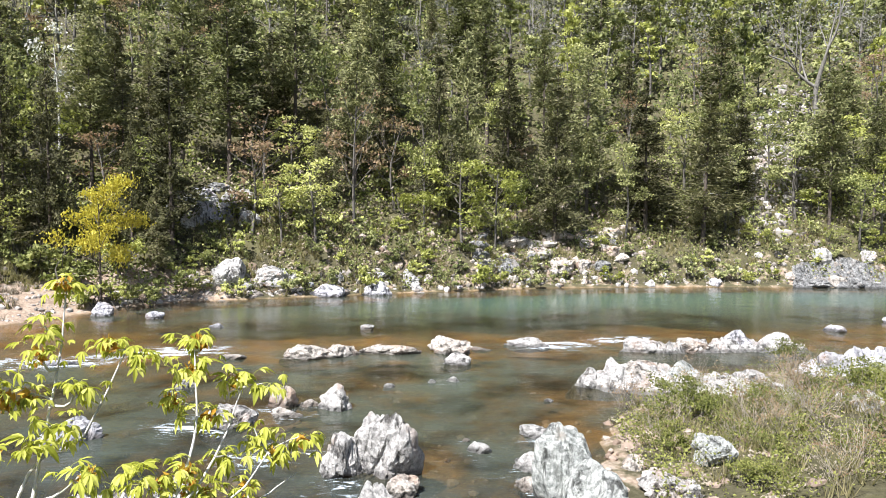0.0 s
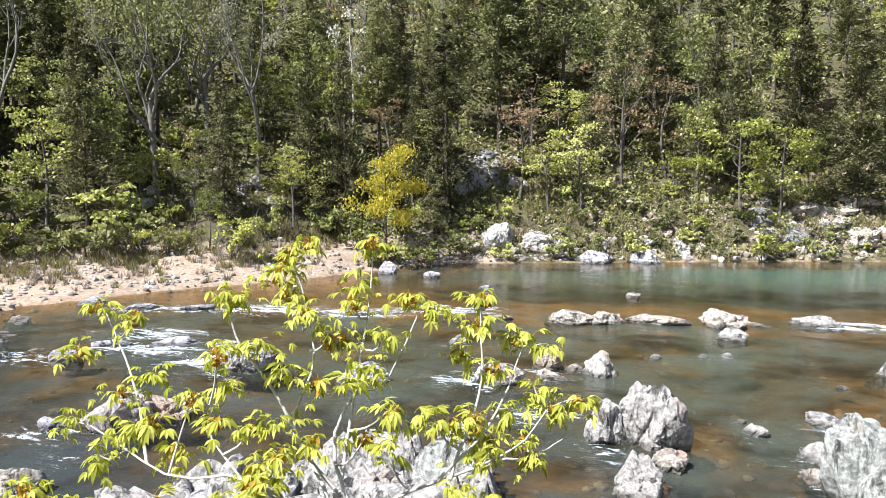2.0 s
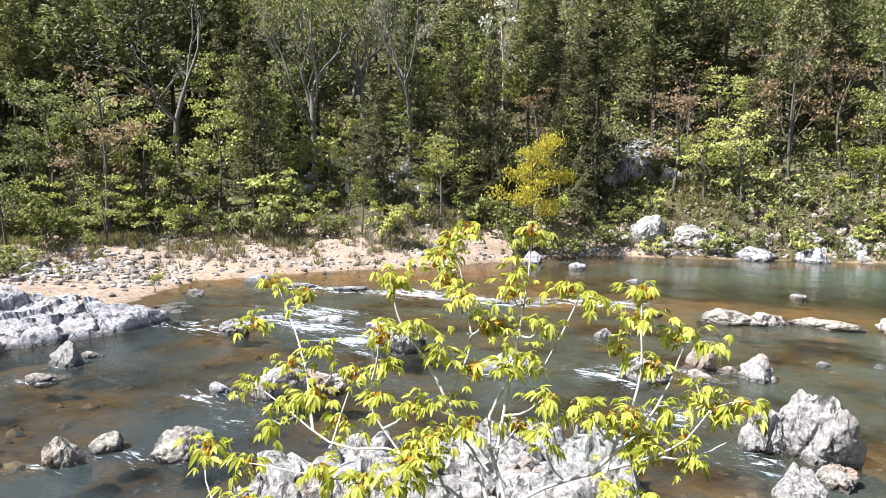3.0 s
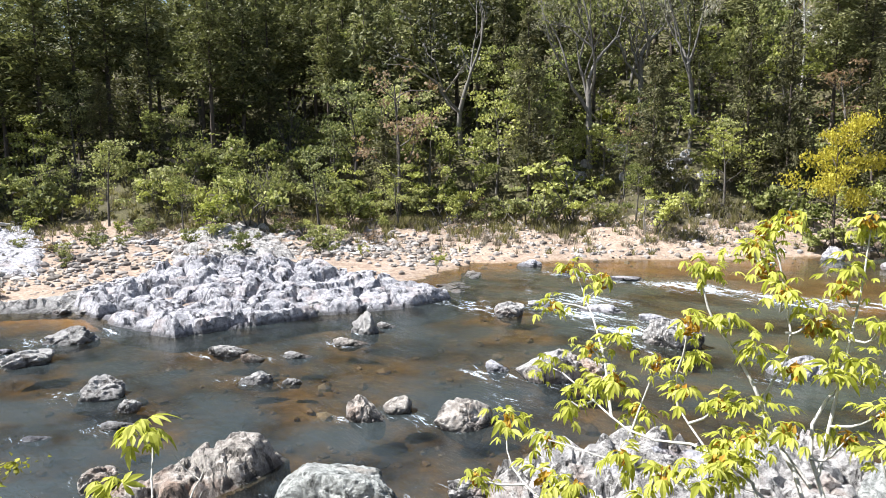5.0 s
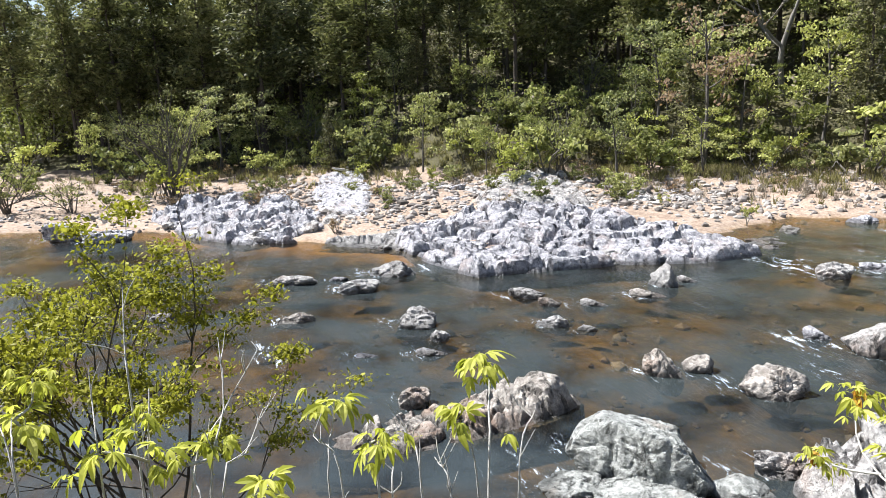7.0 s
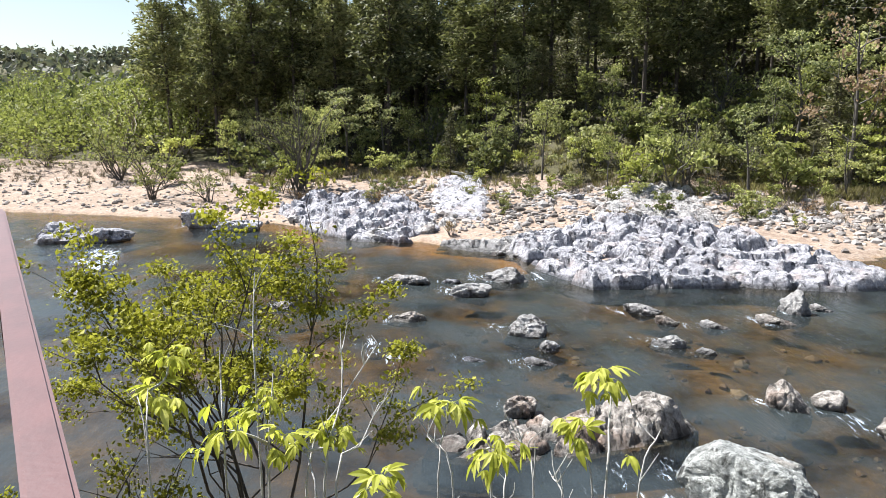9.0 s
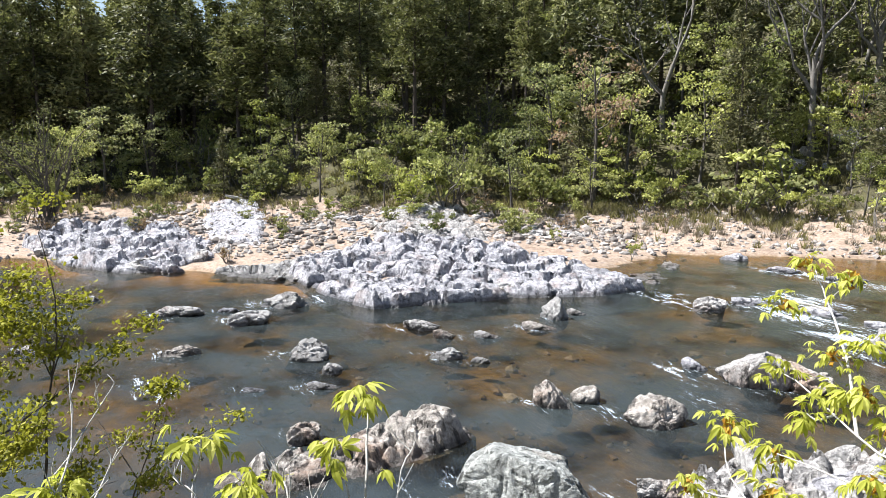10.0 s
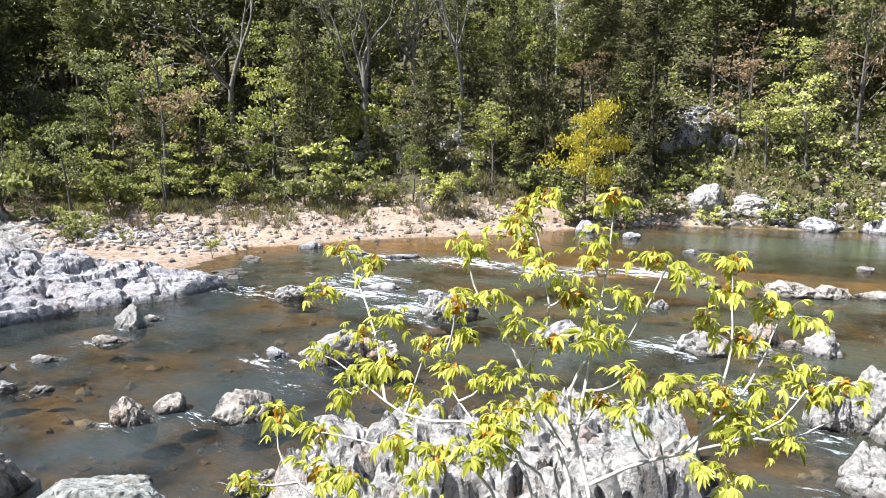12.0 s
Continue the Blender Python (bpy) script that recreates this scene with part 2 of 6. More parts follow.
def water_material():
    m, nt, out = material("river_water")
    v = coords(nt, (1.0, 1.0, 1.0))
    stretched = nt.nodes.new("ShaderNodeMapping")
    stretched.inputs["Rotation"].default_value = (0, 0, radians(-52))
    stretched.inputs["Scale"].default_value = (0.42, 1.5, 1.0)
    nt.links.new(v, stretched.inputs["Vector"])
    sv = stretched.outputs[0]
    ripple = noise_tex(nt, sv, 3.0, 4, 0.6, 0.4)
    swell = noise_tex(nt, sv, 0.8, 3, 0.55, 0.3)
    broad = nt.nodes.new("ShaderNodeMapping")
    broad.inputs["Rotation"].default_value = (0, 0, radians(-20))
    broad.inputs["Scale"].default_value = (0.50, 1.75, 1.0)
    nt.links.new(v, broad.inputs["Vector"])
    foam_noise = noise_tex(nt, broad.outputs[0], 3.6, 8, 0.8, 0.8)
    gaps = ramp(nt, noise_tex(nt, broad.outputs[0], 0.95, 4, 0.6, 0.6), [(0.40, 0.25), (0.56, 1.0)])
    rough_water = attribute(nt, "rapid")
    deep = attribute(nt, "deep")
    # Downstream tone is bluish: sky reflection put into the colour of the murky water.
    murk_sky = mix(nt, attribute(nt, "upstream"), (0.035, 0.044, 0.046), (0.058, 0.066, 0.050))
    murk_sky = mix(nt, deep, murk_sky, mix(nt, attribute(nt, "teal"), (0.058, 0.068, 0.050), (0.055, 0.098, 0.077)))
    tint = mix(nt, deep, (0.74, 0.68, 0.54), (0.46, 0.54, 0.42))
    dif = nt.nodes.new("ShaderNodeBsdfDiffuse")
    nt.links.new(murk_sky, dif.inputs["Color"])
    tr = nt.nodes.new("ShaderNodeBsdfTransparent")
    nt.links.new(tint, tr.inputs["Color"])
    body = nt.nodes.new("ShaderNodeMixShader")
    patch = noise_tex(nt, v, 0.28, 4, 0.6)
    mf = math_node(nt, "ADD", math_node(nt, "MULTIPLY", deep, 1.3), ramp(nt, patch, [(0.38, 0.10), (0.60, 0.86)]), True)
    mf = math_node(nt, "MULTIPLY", mf, math_node(nt, "SUBTRACT", 1.0, math_node(nt, "MULTIPLY", attribute(nt, "clear"), 0.7)))
    nt.links.new(mf, body.inputs[0])
    nt.links.new(tr.outputs[0], body.inputs[1])
    nt.links.new(dif.outputs[0], body.inputs[2])
    strength = math_node(nt, "ADD", math_node(nt, "MULTIPLY", rough_water, 1.3), math_node(nt, "SUBTRACT", 0.42, math_node(nt, "MULTIPLY", attribute(nt, "upstream"), 0.24)))
    h = math_node(nt, "ADD", math_node(nt, "MULTIPLY", ripple, 0.45), swell)
    h = math_node(nt, "ADD", h, math_node(nt, "MULTIPLY", noise_tex(nt, sv, 9.0, 3, 0.6, 0.5), 0.22))
    b = node(nt, "ShaderNodeBump", Distance=0.10)
    nt.links.new(h, b.inputs["Height"])
    nt.links.new(strength, b.inputs["Strength"])
    gl = node(nt, "ShaderNodeBsdfGlossy", Roughness=0.06)
    nt.links.new(b.outputs[0], gl.inputs["Normal"])
    fr = node(nt, "ShaderNodeFresnel", IOR=1.33)
    nt.links.new(b.outputs[0], fr.inputs["Normal"])
    wet = nt.nodes.new("ShaderNodeMixShader")
    nt.links.new(fr.outputs[0], wet.inputs[0])
    nt.links.new(body.outputs[0], wet.inputs[1])
    nt.links.new(gl.outputs[0], wet.inputs[2])
    foam = nt.nodes.new("ShaderNodeBsdfDiffuse")
    foam.inputs["Color"].default_value = (0.50, 0.56, 0.61, 1)
    fm = math_node(nt, "ADD", math_node(nt, "MULTIPLY", math_node(nt, "MULTIPLY", rough_water, gaps), 0.50), math_node(nt, "MULTIPLY", foam_noise, 1.45))
    fm = ramp(nt, fm, [(0.95, 0.0), (1.30, 0.85)])
    fm = math_node(nt, "MULTIPLY", fm, ramp(nt, rough_water, [(0.16, 0.0), (0.36, 1.0)]))
    top = nt.nodes.new("ShaderNodeMixShader")
    nt.links.new(fm, top.inputs[0])
    nt.links.new(wet.outputs[0], top.inputs[1])
    nt.links.new(foam.outputs[0], top.inputs[2])
    nt.links.new(top.outputs[0], out.inputs[0])
    return m


WATER = water_material()


def painted_metal():
    m, nt, out = material("brown_painted_steel")
    v = coords(nt)
    n = noise_tex(nt, v, 6.0, 5, 0.7)
    f = noise_tex(nt, v, 60.0, 3, 0.6)
    col = ramp(nt, n, [(0.3, (0.060, 0.018, 0.016)), (0.7, (0.105, 0.034, 0.030))])
    surface(nt, out, col, 0.45, bump(nt, f, 0.2, 0.002), 0.5)
    return m


RAIL_PAINT = painted_metal()


# ---- mesh tools ----
class Acc:
    """Gathers vertices and faces of one mesh."""

    def __init__(self):
        self.v, self.f, self.n = [], [], 0

    def add(self, verts, faces):
        verts = np.asarray(verts, float)
        self.v.append(verts)
        self.f.extend((np.asarray(faces) + self.n).tolist())
        self.n += len(verts)

    def mesh(self, name, mat, smooth=False):
        me = bpy.data.meshes.new(name)
        me.from_pydata(np.concatenate(self.v).tolist() if self.v else [], [], self.f)
        me.materials.append(mat)
        if smooth:
            me.polygons.foreach_set("use_smooth", [True] * len(me.polygons))
        me.update()
        return me


def child(name, mesh, parent, m=None, label=""):
    ob = new(name, mesh)
    ob.parent = parent
    if m is not None:
        ob.matrix_basis = m
    if label:
        ob["label"] = label
    return ob


def part(name, bm, mat, parent, label=""):
    me = bpy.data.meshes.new(name)
    bm.to_mesh(me)
    bm.free()
    me.materials.append(mat)
    return child(name, me, parent, None, label)


def tube(acc, pts, radii, sides=5):
    pts = np.asarray(pts, float)
    n = len(pts)
    d = np.gradient(pts, axis=0)
    d /= np.linalg.norm(d, axis=1)[:, None] + 1e-9
    ref = np.array([0.31, 0.95, 0.05]) if abs(d[0][1]) < 0.9 else np.array([0.95, 0.1, 0.3])
    u = np.cross(d, ref)
    u /= np.linalg.norm(u, axis=1)[:, None] + 1e-9
    w = np.cross(d, u)
    a = np.linspace(0, 2 * np.pi, sides, endpoint=False)
    ring = pts[:, None] + np.asarray(radii)[:, None, None] * (np.cos(a)[None, :, None] * u[:, None] + np.sin(a)[None, :, None] * w[:, None])
    i, j = np.meshgrid(np.arange(n - 1), np.arange(sides), indexing="ij")
    k = (j + 1) % sides
    acc.add(ring.reshape(-1, 3), np.stack([i * sides + j, i * sides + k, (i + 1) * sides + k, (i + 1) * sides + j], -1).reshape(-1, 4))


def curve_pts(ctrl, n):
    """A smooth line of n points through the control points."""
    c = np.asarray(ctrl, float)
    c = np.concatenate([[2 * c[0] - c[1]], c, [2 * c[-1] - c[-2]]])
    out = []
    for t in np.linspace(0, len(c) - 3 - 1e-6, n):
        i = int(t)
        s = t - i
        p0, p1, p2, p3 = c[i:i + 4]
        out.append(0.5 * (2 * p1 + (p2 - p0) * s + (2 * p0 - 5 * p1 + 4 * p2 - p3) * s * s + (3 * p1 - p0 - 3 * p2 + p3) * s ** 3))
    return np.array(out)


LIGHTWARD = (-0.36, -0.44, 0.82)   # the open side of the valley, from where leaves get their light


def leaves(acc, centres, size, rng, aspect=0.55, droop=0.0, axis=None, turned=None):
    """One bent rhombus for each centre; turned: how closely the blades face the light, as leaves do."""
    c = np.asarray(centres, float)
    n = len(c)
    d = rng.normal(size=(n, 3)) if axis is None else np.asarray(axis) + rng.normal(size=(n, 3)) * 0.45
    d[:, 2] -= droop
    d /= np.linalg.norm(d, axis=1)[:, None] + 1e-9
    across = rng.normal(size=(n, 3))
    if turned is not None:
        across = across * (1 - turned) * 0.8 + np.array(LIGHTWARD)
    s = np.cross(d, across)
    s /= np.linalg.norm(s, axis=1)[:, None] + 1e-9
    up = np.cross(d, s)
    L = (size * rng.uniform(0.6, 1.35, n))[:, None]
    v = np.stack([c - d * L * 0.5, c + s * L * aspect * 0.5 + up * L * 0.12, c + d * L * 0.5, c - s * L * aspect * 0.5 + up * L * 0.12], 1)
    acc.add(v.reshape(-1, 3), np.arange(4 * n).reshape(n, 4))


def needles(acc, centres, axis, length, width, rng):
    """One narrow pointed blade for each centre, along its twig."""
    c = np.asarray(centres, float)
    n = len(c)
    d = np.asarray(axis) + rng.normal(size=(n, 3)) * 0.5
    d /= np.linalg.norm(d, axis=1)[:, None] + 1e-9
    s = np.cross(d, rng.normal(size=(n, 3)) * 0.6 + np.array(LIGHTWARD))
    s /= np.linalg.norm(s, axis=1)[:, None] + 1e-9
    L = (length * rng.uniform(0.6, 1.4, n))[:, None]
    v = np.stack([c - d * L * 0.5 - s * width * 0.5, c - d * L * 0.5 + s * width * 0.5, c + d * L * 0.5], 1)
    acc.add(v.reshape(-1, 3), np.arange(3 * n).reshape(n, 3))


def smooth(x, a, b):
    t = np.clip((np.asarray(x, float) - a) / (b - a), 0, 1)
    return t * t * (3 - 2 * t)


# ---- ground: one sheet with river bed, bar, hill and overlook ----
FAR_BANK = [(160, 78), (90, 72), (46, 67), (31, 67.3), (14, 65.3), (0.3, 60.9), (-10.5, 56.4), (-17.4, 54), (-22, 47.6), (-25.2, 41.3), (-30, 35.4), (-34, 28),
            (-30.5, 20), (-30.5, 9.5), (-36, 4.5), (-40, -1), (-46.3, -8), (-49.5, -16), (-53, -26), (-60, -48), (-75, -90), (-150, -210)]
NEAR_BANK = [(-60, -210), (-18, -60), (-12, -25), (-9.8, -8), (-9.8, 2), (-7.8, 7), (-4, 9.5), (0, 11), (4.3, 14), (5.0, 17), (5.6, 21), (8.2, 25.5), (13, 29), (22, 33), (34, 40), (60, 48), (160, 55)]
RIVER = np.array(FAR_BANK + NEAR_BANK, float)


def edge_distance(x, y, line):
    best = np.full(x.shape, 1e9)
    for (ax, ay), (bx, by) in zip(line[:-1], line[1:]):
        dx, dy = bx - ax, by - ay
        t = np.clip(((x - ax) * dx + (y - ay) * dy) / (dx * dx + dy * dy), 0, 1)
        best = np.minimum(best, np.hypot(x - ax - t * dx, y - ay - t * dy))
    return best


def in_river(x, y):
    inside = np.zeros(x.shape, bool)
    a = RIVER
    b = np.roll(RIVER, -1, axis=0)
    for (ax, ay), (bx, by) in zip(a, b):
        cond = (ay > y) != (by > y)
        if by != ay:
            inside ^= cond & (x < (bx - ax) * (y - ay) / (by - ay) + ax)
    return inside


def wavy(x, y, s, k=0.0):
    """Cheap smooth unevenness, about -1 to 1."""
    return (np.sin(x * s + 1.3 * np.sin(y * s * 0.7 + k)) + np.sin(y * s * 1.31 + 1.7 * np.sin(x * s * 0.53 + 2 * k)) + np.sin((x + y) * s * 2.1 + k) * 0.5) / 2.5


def terrain(x, y):
    """Height, sandiness, shallowness and river depth, and whether it lies in the river."""
    x, y = np.asarray(x, float), np.asarray(y, float)
    river = in_river(x, y)
    df, dn = edge_distance(x, y, FAR_BANK), edge_distance(x, y, NEAR_BANK)
    yaw = np.degrees(np.arctan2(-x, y))
    r = np.hypot(x + 0.3, y + 0.3)
    # river bed: shallow at the edges and over the ledge, deep in the upstream pool
    pool = smooth(y - 0.12 * x, 40, 56) * smooth(df, 2, 9)
    run = 0.75 + 0.25 * wavy(x, y, 0.35) + 0.12 * wavy(x, y, 1.1, 2)
    depth = np.minimum(0.10 + 0.14 * np.minimum(df, dn), run) + 1.2 * pool
    # far side: gravel bar, then slope
    steep = np.interp(yaw, [-60, 25, 55, 85, 105, 125], [0.80, 0.74, 0.52, 0.32, 0.10, 0.01])
    bar = np.interp(yaw, [-60, 20, 30, 60, 90, 180], [1.0, 1.5, 5.0, 16.0, 22.0, 30.0])
    top = np.interp(yaw, [-60, 30, 60, 90, 110], [110, 100, 66, 36, 5])
    rise = np.maximum(df - bar, 0)
    far = 0.12 + 1.15 * smooth(df, 0, np.maximum(bar, 4)) + 0.022 * np.minimum(df, 60) + top * (1 - np.exp(-rise * steep / top))
    far = far + 0.25 * wavy(x, y, 0.5, 1) * smooth(df, 1, 6) + 0.8 * wavy(x, y, 0.13, 3) * smooth(rise, 2, 25)
    far = far + 40 * smooth(np.hypot(x, y), 330, 720) * smooth(yaw, 80, 100)
    # near side: low bank and the bluff under the overlook
    bluff = np.clip(5.35 - (r - 0.9) * np.interp(yaw, [80, 100], [0.78, 0.56]), 0, 5.35)
    back = smooth(-y * 0.9 + x * 0.45, 2.5, 11.0)
    near = np.maximum(0.12 + 0.55 * smooth(dn, 0, 7), bluff * smooth(dn, 0.2, 2.8)) * (1 - back) + back * (5.2 + 0.12 * np.minimum(r, 90))
    near = near + 0.15 * wavy(x, y, 0.9, 1) * smooth(dn, 1, 5)
    z = np.where(river, -depth, np.where(df < dn, far, near))
    sandy = np.where(df < dn, smooth(bar * 1.0 + 1.0 - df, -2, 3) * smooth(yaw, 12, 24) + 0.40 * smooth(7 - df, 0, 5), 0.45 * smooth(6 - dn, 0, 5))
    shallow = np.where(river, smooth(0.55 - depth, 0.0, 0.35) * np.where(dn < df, 0.25, 1.0 - 0.7 * smooth(y, 40, 48)) + 0.7 * smooth(y - 0.1 * x, 33, 38) * (1 - smooth(y - 0.1 * x, 41, 55)), 0)
    return z, sandy, shallow, depth, river


def height(x, y):
    return float(terrain(np.array([x]), np.array([y]))[0][0])


def axis_steps(lo, hi, step, reach):
    core = np.arange(lo, hi, step)
    grow, p, s = [], hi, step
    while p < reach:
        grow.append(p)
        s *= 1.16
        p += s
    down, p, s = [], lo, step
    while p > -reach:
        s *= 1.16
        p -= s
        down.append(p)
    return np.concatenate([down[::-1], core, grow])


def sheet(name, xs, ys, zfun, mat):
    X, Y = np.meshgrid(xs, ys, indexing="ij")
    z = zfun(X.ravel(), Y.ravel())
    me = bpy.data.meshes.new(name)
    n, m = len(xs), len(ys)
    i, j = np.meshgrid(np.arange(n - 1), np.arange(m - 1), indexing="ij")
    f = np.stack([i * m + j, (i + 1) * m + j, (i + 1) * m + j + 1, i * m + j + 1], -1).reshape(-1, 4)
    me.from_pydata(np.stack([X.ravel(), Y.ravel(), z], -1).tolist(), [], f.tolist())
    me.materials.append(mat)
    me.polygons.foreach_set("use_smooth", [True] * len(me.polygons))
    return new(name, me), X.ravel(), Y.ravel()


def store(ob, name, values):
    at = ob.data.attributes.new(name, "FLOAT", "POINT")
    at.data.foreach_set("value", np.asarray(values, dtype=np.float32))


gx, gy = axis_steps(-64, 44, 0.7, 2600), axis_steps(-30, 74, 0.7, 2600)
ground, X, Y = sheet("ground", gx, gy, lambda x, y: terrain(x, y)[0], GROUND)
_, g_sandy, g_shallow, g_depth, g_river = terrain(X, Y)
store(ground, "sandy", g_sandy)
store(ground, "shallow", np.clip(g_shallow, 0, 1))
store(ground, "under_water", g_river.astype(float))
tagged(ground, "river banks of tan sand, leaf litter and wooded slope", "ground", kind="structure")

# ---- rocks ----
def rock_mesh(name, seed, sub, mat, cracks=1.0, blocky=1.0, fissure=(1.7, 1.7, 0.8), flat_top=False):
    """A broken boulder about 2 x 2 across, its top at z = 1, its foot below zero."""
    rng = np.random.default_rng(seed)
    bm = bmesh.new()
    bmesh.ops.create_icosphere(bm, subdivisions=sub, radius=1)
    normals = rng.normal(size=(11, 3))
    normals /= np.linalg.norm(normals, axis=1)[:, None]
    offs = rng.uniform(0.58, 0.95, 11)
    if flat_top:
        normals[0], offs[0] = (0.12, -0.10, 0.98), 0.60
    shift = Vector(rng.uniform(-50, 50, 3))
    stretch = Vector(fissure)
    for v in bm.verts:
        d = np.array(v.co)
        with np.errstate(divide="ignore"):
            cut = np.where(normals @ d > 0.05, offs / np.maximum(normals @ d, 0.05), 9)
        rad = min(1.25, float(cut.min())) * blocky + (1 - blocky)
        p = Vector(d * rad)
        q = p * 1.4 + shift
        rad += 0.11 * noise.noise(q)
        # two sizes of joint blocks, each with its own offset and slope, parted by clefts
        for scale, lift, slope, cleft in ((1.0, 0.13, 0.26, 0.12), (2.6, 0.055, 0.20, 0.05)):
            w = Vector((p.x * stretch.x, p.y * stretch.y, p.z * stretch.z)) * scale + shift
            w += noise.noise_vector(q * 1.6) * 0.22
            dist, cell = noise.voronoi(w)[:2]
            off = noise.noise(cell[0] * 3.7 + shift)
            rad += cracks * (lift * off + slope / scale * noise.noise_vector(cell[0] * 5.3 + shift).dot(w - cell[0]))
            rad -= cracks * cleft * math.exp(-((dist[1] - dist[0]) / (0.09 * scale ** 0.5)) ** 2)
        rad += cracks * (0.022 * noise.noise(q * 7.0) + 0.014 * noise.noise(q * 15.0))
        v.co = Vector(d) * max(rad, 0.25)
    lo = [min(v.co[i] for v in bm.verts) for i in range(3)]
    hi = [max(v.co[i] for v in bm.verts) for i in range(3)]
    for v in bm.verts:
        v.co = Vector(((v.co.x - lo[0]) / (hi[0] - lo[0]) * 2 - 1, (v.co.y - lo[1]) / (hi[1] - lo[1]) * 2 - 1, (v.co.z - lo[2]) / (hi[2] - lo[2]) * 1.7 - 0.7))
    me = bpy.data.meshes.new(name)
    bm.to_mesh(me)
    bm.free()
    me.materials.append(mat)
    return me


POOL = {}
IN_WATER = []


def rock_shape(mat, k, fine=False):
    key = (mat.name, k, fine)
    if key not in POOL:
        POOL[key] = rock_mesh("rock", 11 + 7 * k, (4, 5, 3, 6)[int(fine)], mat, (1.0, 0.5, 0.34)[k // 15 if k > 19 else 0], 0.75 + 0.06 * (k % 5) if k < 20 else 0.8 if k < 30 else 0.85, (1.2, 1.2, 0.9) if k in (13, 14) else (1.7, 1.7, 0.8), 9 < k < 20 or k == 32)
    return POOL[key]


def rock(label, x, y, w, d, h, mat=None, k=0, turn=0.0, z=None, fine=False, tilt=(0, 0), name="rock", group="", yaw_to_camera=True):
    """A rock w wide across the view, d deep and h above its foot, centred at x, y."""
    face = math.degrees(math.atan2(-x, y)) if yaw_to_camera else 0
    if y > 55 and w < 2:
        fine = 2
    ob = new(name, rock_shape(mat or ROCK, k, fine))
    if z is None:
        z = max(0.0, height(x, y)) - 0.03
    ob.matrix_basis = pose(x, y, z, tilt[0], tilt[1], face + turn) @ Matrix.Diagonal((w / 2, d / 2, h, 1))
    if group == "boulders in the river" and y < 30:
        IN_WATER.append((x, y, w))
    return tagged(ob, label, "rock", group)


# rocks standing in the river, downstream
IN_RUN = "boulders in the river"
rock("large craggy pale grey rock standing in the shallow river", -0.85, 18.9, 2.3, 1.9, 1.7, ROCK, 4, fine=True, group=IN_RUN)
rock("split pinnacle of craggy pale rock in the shallow river", -1.8, 18.7, 1.4, 1.2, 1.15, ROCK, 14, fine=True, group=IN_RUN)
rock("pinkish broken block beside the craggy rock", -0.25, 17.2, 0.85, 0.7, 0.55, ROCK_BROWN, 1, group=IN_RUN)
rock("pale weathered rock low in the shallow water", -0.95, 15.5, 1.25, 1.0, 0.9, ROCK, 2, fine=True, group=IN_RUN)
rock("rounded pale boulder in the river", -2.8, 24.9, 1.25, 1.0, 0.9, ROCK, 3, group=IN_RUN)
rock("pinkish grey boulder in the river", -4.7, 25.2, 1.15, 0.9, 0.8, ROCK_BROWN, 4, group=IN_RUN)
rock("low grey boulder washed by the current", -6.0, 22.9, 1.9, 1.2, 0.75, ROCK, 5, group=IN_RUN)
rock("flat pinkish stone at the water", -4.3, 23.9, 1.1, 0.6, 0.35, ROCK_BROWN, 6, group=IN_RUN)
rock("small flat stone at the water", -3.8, 25.2, 0.8, 0.5, 0.26, ROCK_BROWN, 7, group=IN_RUN)
rock("small pale stone in the pool", -2.8, 41.8, 0.85, 0.5, 0.34, ROCK_WHITE, 1, group=IN_RUN)
rock("small stone in shallow water", 0.7, 28.6, 0.4, 0.3, 0.16, ROCK, 2, group=IN_RUN)
rock("small stone in shallow water", 1.6, 28.9, 0.6, 0.4, 0.22, ROCK, 3, group=IN_RUN)
rock("small stone in shallow water", -1.0, 27.9, 0.5, 0.35, 0.20, ROCK_WHITE, 5, group=IN_RUN)
rock("small stone in shallow water", 5.0, 25.8, 0.4, 0.3, 0.14, ROCK_WHITE, 5, group=IN_RUN)
rock("flat pale stone in shallow water", 1.9, 20.3, 0.78, 0.55, 0.33, ROCK_WHITE, 4, group=IN_RUN)
rock("small round stone in shallow water", 1.6, 21.2, 0.28, 0.22, 0.15, ROCK_BROWN, 4, group=IN_RUN)
rock("flat whitish boulder beside the tall rock", 3.9, 21.7, 1.2, 0.8, 0.4, ROCK_WHITE, 0, group=IN_RUN)
rock("grey stone off the far bank", -16.6, 45.7, 1.2, 0.8, 0.5, ROCK_BLUE, 1, group=IN_RUN)
rock("grey boulder at the far water edge", -20.5, 46.8, 1.6, 1.1, 0.9, ROCK_BLUE, 2, group=IN_RUN)
rock("low dark stone in the pool", -11.8, 42.3, 1.0, 0.5, 0.24, ROCK_BLUE, 3, group=IN_RUN)
rock("grey stone in the pool", 25.5, 41.7, 1.4, 0.8, 0.42, ROCK_BLUE, 4, group=IN_RUN)
rock("grey stone in the pool", 31.5, 45.0, 1.4, 0.8, 0.42, ROCK_BLUE, 6, group=IN_RUN)
rock("tall craggy grey rock rising from the shallows", 3.7, 16.9, 1.5, 1.5, 1.9, ROCK_LICHEN, 32, fine=True, tilt=(0, -4), group=IN_RUN)
rock("sloping shoulder of craggy lichened rock", 4.15, 16.2, 1.6, 1.7, 1.3, ROCK_LICHEN, 34, fine=True, tilt=(0, 12), group=IN_RUN)
